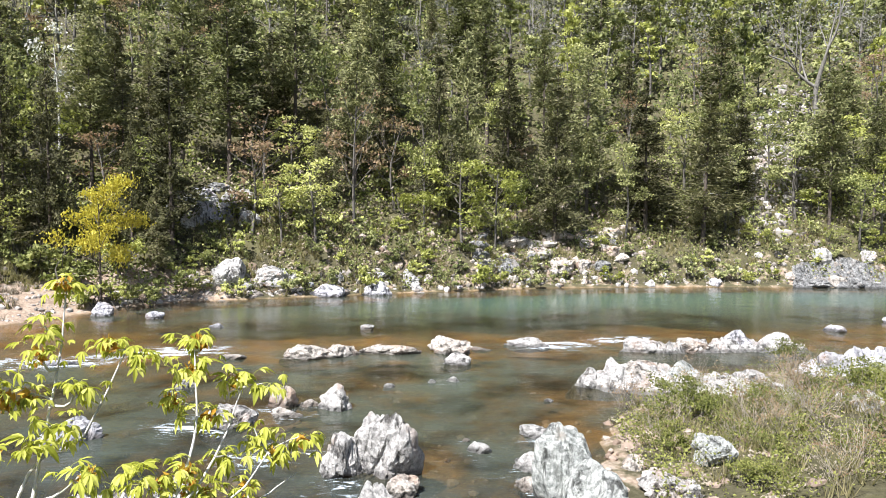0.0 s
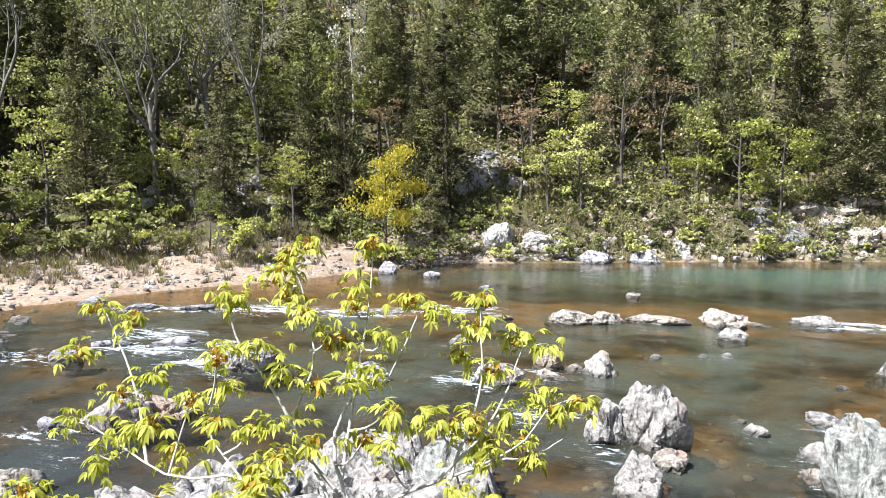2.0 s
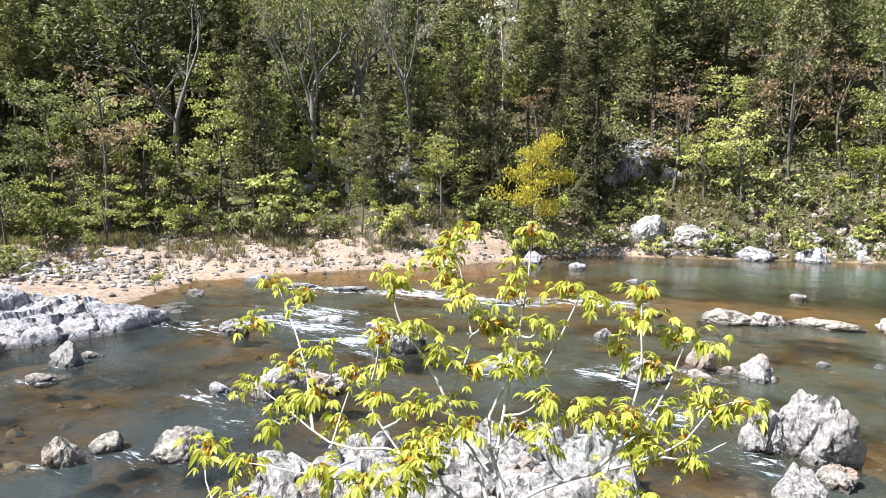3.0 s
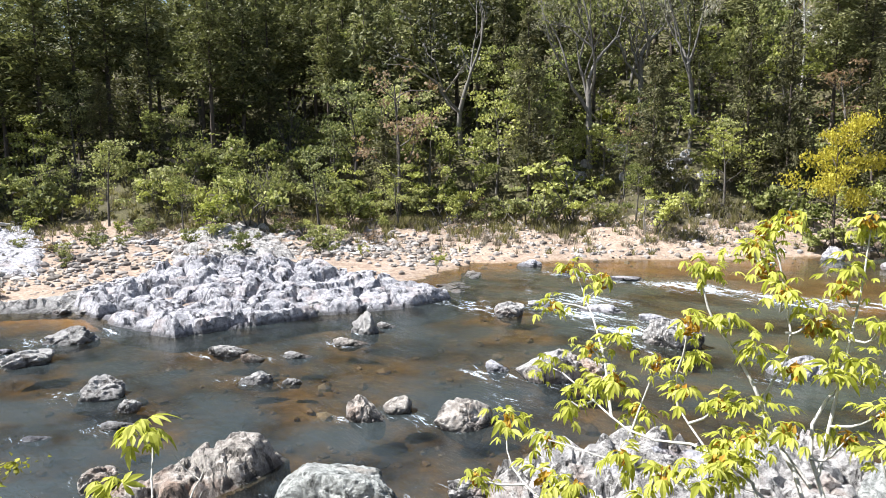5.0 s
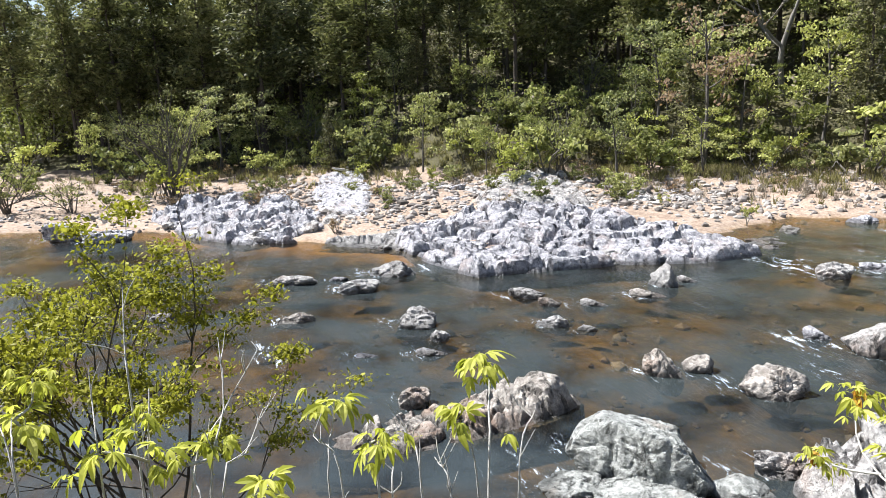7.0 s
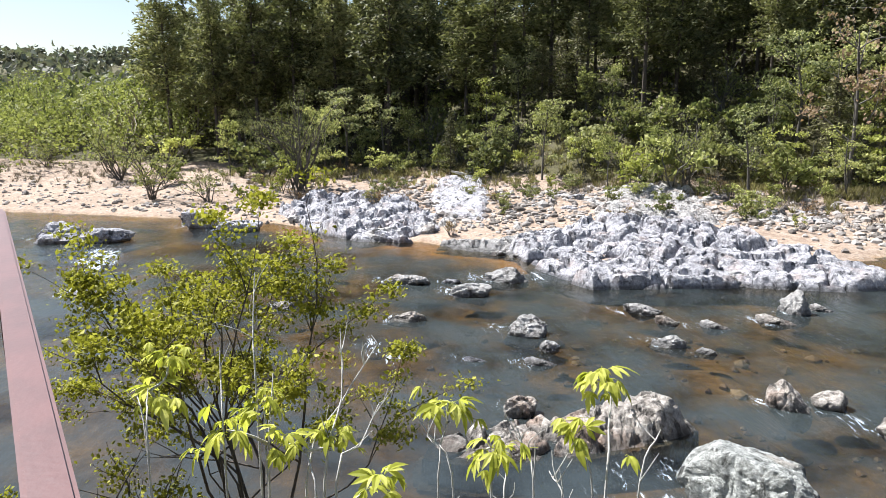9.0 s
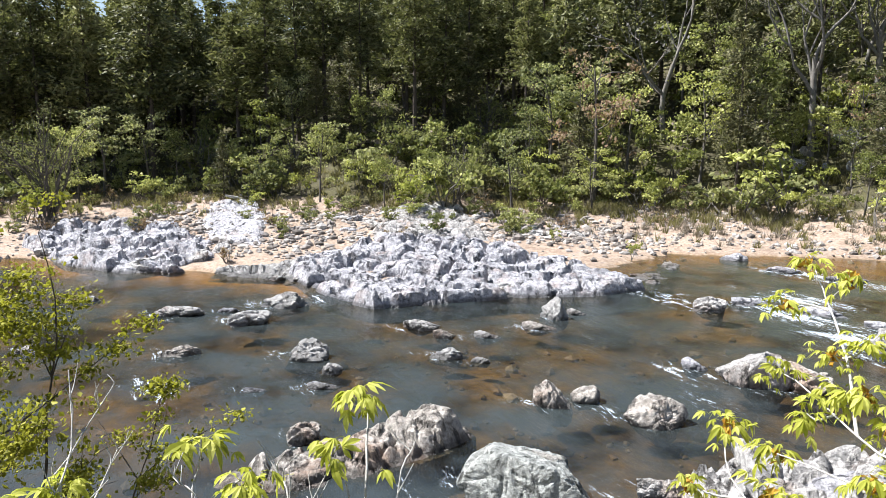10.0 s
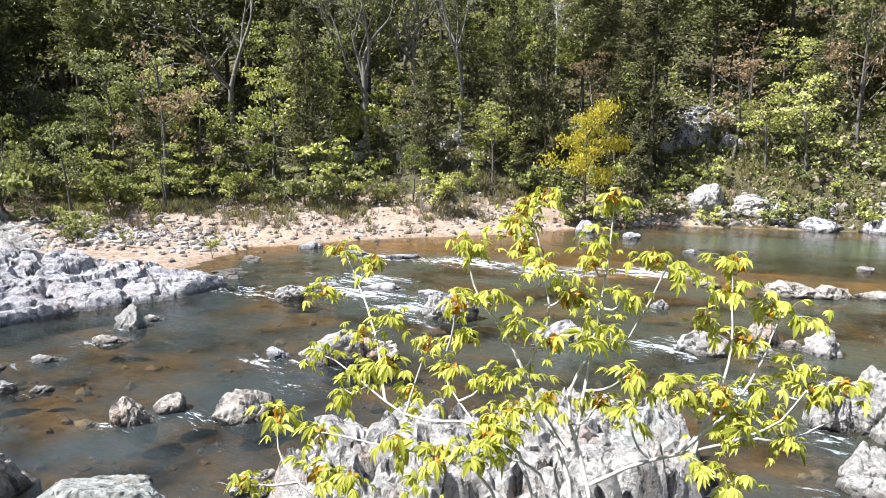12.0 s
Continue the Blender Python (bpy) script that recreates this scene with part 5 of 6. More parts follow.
plant("drybush", -39.2, 3.2, 1.1, 1.0, group="bar shrubs")
plant("limebush", -57.0, 11.0, 2.2, 0.9, group="bar shrubs")
plant("olivebush", -44.4, 7.2, 0.9, 0.8, group="bar shrubs")
plant("limebush", -49.8, 11.4, 1.3, 0.7, group="bar shrubs")
plant("limebush", -36.8, 21.9, 1.0, 0.6, group="bar shrubs")
plant("limebush", -32.6, 24.3, 1.2, 0.6, group="bar shrubs")


def scatter(n, yaw_range, out_range, mixture, gap, heights, seed, group="far bank trees", spare=(), tries_each=14):
    """Plants n trees, by bearing from the overlook and distance behind the far bank, none closer than gap."""
    rng = np.random.default_rng(seed)
    names, weights = zip(*mixture)
    weights = np.array(weights, float) / sum(weights)
    line = np.array(FAR_BANK, float)
    done = tries = 0
    while done < n and tries < n * tries_each:
        tries += 1
        yaw = radians(rng.uniform(*yaw_range))
        dirn = np.array([-math.sin(yaw), math.cos(yaw)])
        r = rng.uniform(28, 190)
        x, y = dirn * r
        if in_river(np.array([x]), np.array([y]))[0]:
            continue
        df = float(edge_distance(np.array([x]), np.array([y]), FAR_BANK)[0])
        dn = float(edge_distance(np.array([x]), np.array([y]), NEAR_BANK)[0])
        if not out_range[0] < df < out_range[1] or dn < df or np.hypot(x, y) < 30:
            continue
        if group == "far bank shrubs" and df < np.interp(math.degrees(yaw), [27, 36, 42, 49, 55, 62, 71, 80, 90, 104], [2.5, 4, 6, 8, 10, 12.5, 16, 18.5, 16.5, 16]):
            continue
        if any((x - px) ** 2 + (y - py) ** 2 < gap * gap for px, py in placed):
            continue
        if any((x - px) ** 2 + (y - py) ** 2 < rr * rr for px, py, rr in spare):
            continue
        kind = names[rng.choice(len(names), p=weights)]
        plant(kind, x, y, rng.uniform(*heights[kind]), rng.uniform(0.8, 1.15), None, "", group)
        done += 1


TALL = {"pine": (13, 18), "cedar": (8, 13), "green": (7, 11), "lime": (6, 10), "olive": (8, 12), "bare": (11, 16), "red": (6, 10), "white": (6, 9),
        "bush": (2.0, 4.2), "limebush": (1.8, 3.8), "olivebush": (1.6, 3.4), "drybush": (0.8, 1.6), "willow": (2.8, 5.5)}
TALL.update(farpine=(12, 17), farolive=(8, 13), farlime=(7, 12), farbare=(9, 14))
SMALL = {**TALL, "green": (3.5, 6.5), "lime": (3.5, 6), "olive": (4, 7), "cedar": (3, 7)}
SIGHT = [(-48, 39, 3), (-45, 36.5, 3), (-38.5, 44.5, 3), (-36.3, 42, 2.5), (-33.5, 50.5, 2.5), (-31.8, 48, 2.5)]
OPEN = [(54, 93, 3.5), (50, 87, 3.0), (36, 76, 2.6), (42, 83, 3.2), (48, 92, 3.2), (53, 101, 3.5), (-18, 65, 2.5)]
scatter(80, (56, 105.5), (28, 48), [("pine", 9), ("cedar", 2), ("green", 1)], 2.5, TALL, 1)
scatter(46, (57, 104), (36, 56), [("farpine", 1)], 2.0, {"farpine": (10, 15)}, 31)
scatter(26, (42, 60), (24, 50), [("farpine", 1)], 2.2, {"farpine": (12, 17)}, 32)
scatter(46, (56, 105), (46, 95), [("farpine", 8), ("farolive", 2)], 3.2, TALL, 2)
scatter(16, (90, 107), (25, 42), [("pine", 1)], 2.6, {"pine": (16, 20)}, 21)
scatter(58, (27, 60), (12, 34), [("cedar", 3), ("pine", 2), ("green", 3), ("lime", 2), ("bare", 3), ("olive", 4), ("red", 2)], 2.4, TALL, 3, spare=SIGHT)
scatter(62, (24, 60), (34, 95), [("farpine", 6), ("farolive", 4), ("farbare", 3), ("farlime", 3)], 3.3, TALL, 4)
scatter(74, (-37, 27), (4, 26), [("cedar", 6), ("pine", 3), ("green", 3), ("lime", 2), ("olive", 4), ("red", 2)], 2.6, TALL, 5, spare=OPEN)
scatter(80, (-37, -6), (26, 70), [("farpine", 2), ("farolive", 4), ("farlime", 5), ("farbare", 8), ("red", 1)], 3.2, TALL, 6, spare=OPEN)
scatter(75, (-6, 26), (26, 70), [("farpine", 6), ("cedar", 2), ("farolive", 5), ("farlime", 3), ("farbare", 4), ("red", 1)], 3.2, TALL, 36, spare=OPEN)
scatter(66, (-38, -4), (60, 130), [("farpine", 1), ("farolive", 3), ("farlime", 4), ("farbare", 10)], 4.0, TALL, 7)
scatter(62, (-4, 27), (60, 130), [("farpine", 4), ("farolive", 5), ("farlime", 3), ("farbare", 6)], 4.0, TALL, 37)
scatter(34, (86, 106), (34, 60), [("farpine", 1)], 2.2, {"farpine": (15, 19)}, 38)
scatter(100, (-36, 22), (0.2, 7.5), [("lowbush", 6), ("lowlime", 4), ("drybush", 1)], 1.0, {"lowbush": (0.8, 2.4), "lowlime": (0.8, 2.3), "drybush": (0.8, 1.6)}, 41, "low shrubs of the far bank", tries_each=160)
scatter(140, (-36, 27), (0.6, 13), [("bush", 4), ("limebush", 4), ("olivebush", 7), ("drybush", 2)], 1.4, TALL, 8, "far bank shrubs", OPEN)
scatter(112, (27, 66), (3.5, 25), [("bush", 5), ("limebush", 3), ("olivebush", 5), ("green", 2), ("olive", 2), ("lime", 1), ("drybush", 1)], 1.6, SMALL, 9, "far bank shrubs")
scatter(110, (60, 104), (15, 34), [("bush", 5), ("limebush", 2), ("olivebush", 5), ("willow", 3), ("green", 3), ("lime", 1), ("cedar", 2), ("drybush", 1)], 1.8, SMALL, 10, "far bank shrubs")
scatter(44, (60, 104), (19, 31), [("green", 4), ("lime", 3), ("olive", 3)], 2.2, {"green": (4.5, 7.5), "lime": (4, 7), "olive": (4.5, 8)}, 40, "far bank understory", tries_each=40)
scatter(84, (30, 102), (6, 20), [("drybush", 4), ("olivebush", 5), ("limebush", 2), ("bush", 2)], 1.3, {**TALL, "olivebush": (0.7, 1.5), "limebush": (0.7, 1.4), "bush": (0.8, 1.6)}, 11, "bar shrubs")
scatter(46, (101, 127), (26, 64), [("farwillow", 1)], 2.4, {"farwillow": (6, 10)}, 39, "bar willows", tries_each=60)
scatter(40, (99, 126), (6, 70), [("willow", 7), ("olivebush", 2), ("limebush", 1), ("bush", 2)], 1.8, TALL, 12, "bar willows")
for model_kind, models in KINDS.items():
    for i, m in enumerate(models):
        if not SPARE[(model_kind, i)]:
            plant(model_kind, -60 - 3 * i, 60 + 3 * i, 8, i=i)


# far woods: joined clumps on the slopes and the distant ridge
def woods(name, label, n, yaw_range, r_range, h, mat, seed, leaf):
    rng = np.random.default_rng(seed)
    yaw = np.radians(rng.uniform(*yaw_range, n))
    r = np.sqrt(rng.uniform(r_range[0] ** 2, r_range[1] ** 2, n))
    x, y = -np.sin(yaw) * r, np.cos(yaw) * r
    keep = ~in_river(x, y)
    x, y = x[keep], y[keep]
    z = terrain(x, y)[0]
    acc = Acc()
    c = np.repeat(np.stack([x, y, z], -1), 26, 0)
    th = np.repeat(rng.uniform(0.6, 1.2, len(x)) * h, 26)
    c = c + rng.normal(0, 1, c.shape) * (th * 0.17)[:, None]
    c[:, 2] += th * rng.uniform(0.25, 1.0, len(c))
    leaves(acc, c, leaf, rng, 0.8)
    return tagged(new(name, acc.mesh(name, mat)), label, "woods", kind="stuff")


woods("far_woods", "mixed spring woods on the upper slope", 900, (-38, 60), (140, 240), 12, LEAF_OLIVE, 1, 1.5)
woods("ridge_woods", "distant ridge woods with haze mixed into their colour", 950, (84, 135), (330, 780), 12, LEAF_RIDGE, 2, 4.4)
woods("flat_thicket", "hazy fresh green willow thicket behind the downstream bar", 1500, (102, 131), (80, 150), 6, LEAF_WILLOW, 4, 0.36)
woods("flat_woods", "low spring woods downstream", 420, (104, 135), (95, 330), 7, LEAF_SAGE, 3, 1.3)


# undergrowth that covers the floor of the woods
def undergrowth(name, label, n, yaw_range, out_range, mat, seed, leaf, tall, reach=(45, 190)):
    rng = np.random.default_rng(seed)
    yaw = np.radians(rng.uniform(*yaw_range, n * 4))
    r = rng.uniform(*reach, n * 4)
    x, y = -np.sin(yaw) * r, np.cos(yaw) * r
    df = edge_distance(x, y, FAR_BANK)
    bar = np.interp(np.degrees(yaw), [20, 40, 60, 90], [0.0, 9.0, 18.0, 26.0])
    keep = ~in_river(x, y) & (df > out_range[0] + bar) & (df < out_range[1]) & (wavy(x, y, 1.1, seed) > rng.uniform(-0.5, 0.5, len(x)))
    x, y = x[keep][:n], y[keep][:n]
    c = np.stack([x, y, terrain(x, y)[0] + tall * rng.uniform(0.02, 1, len(x)) ** 1.6], -1)
    acc = Acc()
    leaves(acc, c, leaf, rng, 0.75, turned=0.3)
    return tagged(new(name, acc.mesh(name, mat)), label, "undergrowth", kind="stuff")


undergrowth("undergrowth", "olive undergrowth on the floor of the woods", 42000, (-38, 104), (7, 120), LEAF_OLIVE, 1, 0.42, 2.4)
undergrowth("green_undergrowth", "green spring undergrowth on the floor of the woods", 26000, (-38, 104), (4, 120), LEAF_LIME, 2, 0.36, 2.8)
undergrowth("slope_thicket", "mixed olive thicket on the upper slope", 15000, (-38, 22), (22, 120), LEAF_OLIVE, 5, 0.75, 5.0)
undergrowth("bank_weeds", "fresh green weeds and seedlings on the far bank", 22000, (-38, 27), (0.8, 17), LEAF_GREEN, 11, 0.26, 1.1, (52, 92))
undergrowth("bank_litter", "dead stalks and leaf litter on the far bank", 7000, (-38, 27), (0.6, 17), DRY, 12, 0.24, 0.6, (52, 92))
undergrowth("grey_thicket", "grey leafless brush on the upper slope", 11000, (-38, -5), (45, 130), LEAF_GREY, 13, 0.6, 7.5, (100, 190))
undergrowth("dry_undergrowth", "dry brown undergrowth on the floor of the woods", 17000, (-38, 104), (4, 100), DRY, 3, 0.36, 3.4)


# grass and low growth
def tufts(name, label, n, place, h, mat, seed, wide=0.05):
    rng = np.random.default_rng(seed)
    p = place(rng, n)
    p = p[~in_river(p[:, 0], p[:, 1]) & (wavy(p[:, 0], p[:, 1], 0.8, seed) > rng.uniform(-0.5, 0.5, len(p)))]
    z = terrain(p[:, 0], p[:, 1])[0]
    b = np.repeat(np.stack([p[:, 0], p[:, 1], z], -1), 14, 0)
    b[:, :2] += rng.normal(0, 0.10, (len(b), 2))
    L = h * rng.uniform(0.5, 1.3, len(b))
    d = np.stack([rng.normal(0, 0.35, len(b)), rng.normal(0, 0.35, len(b)), np.ones(len(b))], -1) * L[:, None]
    s = np.cross(d, rng.normal(size=d.shape))
    s *= (wide / (np.linalg.norm(s, axis=1) + 1e-9))[:, None]
    v = np.stack([b - s * 0.5, b + s * 0.5, b + d], 1)
    acc = Acc()
    acc.add(v.reshape(-1, 3), np.arange(3 * len(b)).reshape(-1, 3))
    return tagged(new(name, acc.mesh(name, mat)), label, "grass", kind="stuff")


tufts("bar_grass", "straw and green grass behind the sand bar", 3600, band([(-66, -14), (-58, 2), (-52, 16), (-45, 26), (-38, 33), (-30, 42), (-24, 50)], (-9, 6), 1.8), 0.55, GRASS, 1, 0.07)
tufts("bar_straw", "brown straw and dead weeds on the upper bar", 2000, band([(-76, -48), (-66, -28), (-62, -14), (-54, 2), (-48, 16), (-42, 26), (-36, 33), (-29, 42), (-24, 48)], (-8, 4), 1.6), 0.45, DRY, 4, 0.05)
tufts("bank_grass", "grass and weeds on the far bank", 2400, band([(-17, 57), (-8, 59.5), (4, 64), (16, 68), (32, 70), (48, 71)], (-0.5, 7), 1.2), 0.6, GRASS, 2, 0.08)
tufts("near_grass", "dry grass and weeds on the near bank", 320, band([(6, 17), (8, 22), (11, 24), (18, 27)], (6, -4), 1.6), 0.55, GRASS, 3, 0.035)


# ---- near bank brush ----
near_green = shrub("shrub", "green leafy shrub on the rocky near bank", 2.0, 2.4, LEAF_NEAR, BARK_TWIG, 301, 2200, 0.075, 12, stout=0.45)
near_green.matrix_basis = pose(8.6, 22.6, height(8.6, 22.6), 0, 0, 20)
near_dry = shrub("bare_shrub", "leafless grey brush on the near bank", 1.7, 2.0, LEAF_RED, BARK_TWIG, 302, 260, 0.05, 18, stout=0.22)
near_dry.matrix_basis = pose(10.8, 20.2, height(10.8, 20.2), 0, 0, 0)
near_weed = shrub("shrub", "yellowish green brush on the near bank", 1.1, 1.6, LEAF_NEAR, BARK_TWIG, 303, 1300, 0.06, 14, stout=0.3)
near_weed.matrix_basis = pose(8.4, 16.6, height(8.4, 16.6), 0, 0, 0)
for src in (near_green, near_dry, near_weed):
    tagged(src, group="near bank brush")
brush_rng = np.random.default_rng(31)
for i in range(80):
    u, w = brush_rng.uniform(0, 1), brush_rng.uniform(0, 1)
    bx, by = 6.4 + 11 * u + 1.2 * w, 16.0 + 9.5 * w + 2 * u - 3.2 * u * (1 - w)
    src = (near_dry, near_weed, near_dry, near_weed, near_green, near_weed)[i % 6]
    s = brush_rng.uniform(0.7, 1.25) * (0.6 if src is near_green else 0.85 if src is near_weed else 1.15)
    ob = copy_thing(src, Matrix.Identity(4))
    ob.matrix_basis = pose(bx, by, height(bx, by) - 0.05, 0, 0, brush_rng.uniform(0, 360)) @ Matrix.Diagonal((s, s, s, 1))


def bank_cover(name, label, n, mat, seed, leaf, tall):
    """Low leaves in clumps over the near bank."""
    rng = np.random.default_rng(seed)
    u, w = rng.uniform(0, 1, n * 3), rng.uniform(0, 1, n * 3)
    x, y = 5.6 + 13 * u + 1.0 * w, 14.5 + 12 * w + 3 * u
    keep = ~in_river(x, y) & (wavy(x, y, 2.2, seed) > rng.uniform(-0.2, 0.6, len(x)))
    x, y = x[keep][:n], y[keep][:n]
    swell = 0.4 + 0.6 * smooth(wavy(x, y, 1.3, seed + 5), -0.6, 0.8)
    acc = Acc()
    leaves(acc, np.stack([x, y, terrain(x, y)[0] + tall * swell * rng.uniform(0, 1, len(x))], -1), leaf, rng, 0.6, turned=0.35)
    return tagged(new(name, acc.mesh(name, mat)), label, "undergrowth", kind="stuff")


bank_cover("near_weeds", "green weeds between the brush of the near bank", 11000, LEAF_NEAR, 71, 0.085, 0.95)
bank_cover("near_litter", "dead stalks and leaf litter on the near bank", 3500, DRY, 72, 0.09, 0.35)
right_green = copy_thing(near_green, Matrix.Identity(4))
right_green.matrix_basis = pose(15.2, 23.0, height(15.2, 23.0), 0, 0, 80)
ledge_bush = copy_thing(near_green, Matrix.Identity(4))
ledge_bush.matrix_basis = pose(17.6, 32.0, height(17.6, 32.0), 0, 0, 140)


# ---- buckeye ----
def leaflet(acc, base, d, side, length, width, droop):
    """A pointed blade folded along its midrib, sagging towards its tip."""
    d, side = np.asarray(d, float), np.asarray(side, float)
    up = np.cross(side, d)
    rows = [(0.0, 0.06), (0.3, 0.62), (0.6, 1.0), (0.85, 0.55), (1.0, 0.02)]
    v = []
    for s, w in rows:
        mid = np.asarray(base) + d * length * s - np.array([0, 0, droop * length * s * s])
        off = side * width * 0.5 * w
        fold = up * width * 0.18 * w
        v += [mid - off + fold, mid, mid + off + fold]
    f = []
    for i in range(len(rows) - 1):
        a = 3 * i
        f += [(a, a + 1, a + 4, a + 3), (a + 1, a + 2, a + 5, a + 4)]
    acc.add(v, f)


def palmate_leaf_mesh(seed):
    """Five leaflets that hang from one hub; the stalk points along x."""
    rng = np.random.default_rng(seed)
    acc = Acc()
    stalk = rng.uniform(0.05, 0.10)
    hub = np.array([stalk, 0, 0.02])
    tube(acc, [(0, 0, 0), (stalk * 0.5, 0, 0.02), hub], [0.0022, 0.0018, 0.0015], 3)
    for j, ang in enumerate((-1.25, -0.6, 0.0, 0.6, 1.25)):
        d = np.array([math.cos(ang), math.sin(ang), rng.uniform(-0.35, 0.05)]) + rng.normal(0, 0.07, 3)
        d /= np.linalg.norm(d)
        side = np.cross(d, (0, 0, 1.0)) + rng.normal(0, 0.2, 3)
        side -= d * side.dot(d)
        side /= np.linalg.norm(side)
        L = (0.100 - 0.017 * abs(j - 2)) * rng.uniform(0.85, 1.15)
        leaflet(acc, hub, d, side, L, L * 0.41, rng.uniform(0.35, 0.95))
    return acc.mesh("leaf", LEAF_BUCKEYE)


def bud_mesh(seed):
    rng = np.random.default_rng(seed)
    acc = Acc()
    c = rng.normal(0, 0.024, (18, 3)) - (0, 0, 0.03)
    leaves(acc, c, 0.055, rng, 0.5, 0.5)
    return acc.mesh("bud", BUD_SCALE)


LEAVES = [palmate_leaf_mesh(400 + i) for i in range(9)]
BUDS = [bud_mesh(420 + i) for i in range(3)]
bk_rng = np.random.default_rng(9)


def buckeye(label, base, limbs, radius):
    """A shrub with main limbs; returns it with the points of its limbs, to which shoots are joined."""
    root = new("buckeye_shrub", None)
    root.location = base
    nodes = []
    for i, limb in enumerate(limbs):
        acc = Acc()
        pts = curve_pts(limb, 14) - np.array(base)
        r0 = radius * (1.0 if i < 2 else 0.72)
        tube(acc, pts + np.cumsum(bk_rng.normal(0, 0.004, pts.shape), 0), np.linspace(r0, r0 * 0.32, 14), 7)
        child("limb", acc.mesh("limb", BARK_PALE, True), root)
        nodes += list(pts[2:])
    return tagged(root, label, "shrub"), np.array(nodes)


extra = []


def inner_foliage(root):
    """The smaller leaves within the heads, joined."""
    acc = Acc()
    for at, s, az, el in extra:
        me = LEAVES[bk_rng.integers(0, 9)]
        v = np.array([p.co for p in me.vertices])
        m = np.array((Matrix.Rotation(az, 3, "Z") @ Matrix.Rotation(-el, 3, "Y")).to_3x3())
        f = [tuple(p.vertices) for p in me.polygons]
        acc.v.append(v @ m.T * s + at)
        acc.f.extend([tuple(i + acc.n for i in q) for q in f])
        acc.n += len(v)
    ob = child("foliage", acc.mesh("foliage", LEAF_BUCKEYE), root)
    ob["kind"] = "stuff"
    extra.clear()


def shoot(root, nodes, x, y, z, scale=1.0, buds=True):
    """A thin shoot from the nearest limb to x, y, z, with its leaves and bud scales."""
    tip = np.array((x, y, z)) - np.array(root.location)
    low = nodes[nodes[:, 2] < tip[2] + 0.02]
    low = low if len(low) else nodes
    flat = np.linalg.norm((low - tip)[:, :2], axis=1)
    near = low[np.argmin(np.linalg.norm(low - tip, axis=1) + 0.9 * np.maximum(0, flat - 1.2 * (tip[2] - low[:, 2])))]
    if np.linalg.norm(near - tip) > 0.04:
        acc = Acc()
        mid = (near + tip) / 2 + bk_rng.normal(0, 0.02, 3) + (0, 0, -0.03)
        tube(acc, curve_pts([near, mid, tip], 6), np.linspace(0.009, 0.0045, 6), 5)
        child("twig", acc.mesh("twig", BARK_PALE, True), root)
    s = scale * bk_rng.uniform(0.68, 0.96)
    start = bk_rng.uniform(0, 360)
    for k in range(3 if buds else 5):
        m = pose(*tip, 0, 0, start + 137.5 * k) @ pose(0, 0, -0.012 * k, bk_rng.normal(0, 14), bk_rng.uniform(-38, 30), 0)
        child("leaf", LEAVES[bk_rng.integers(0, 9)], root, m @ Matrix.Diagonal((s, s, s, 1)))
    for k in range(13 if buds else 8):
        extra.append((tip + bk_rng.normal(0, 0.060, 3) * (1, 1, 0.7) - (0, 0, 0.02), s * bk_rng.uniform(0.55, 0.95), bk_rng.uniform(0, 6.283), bk_rng.uniform(-0.7, 0.4)))
    if buds and bk_rng.uniform() < 0.6:
        child("bud", BUDS[bk_rng.integers(0, 3)], root, pose(*tip, 0, 0, bk_rng.uniform(0, 360)), "orange brown bud scales")


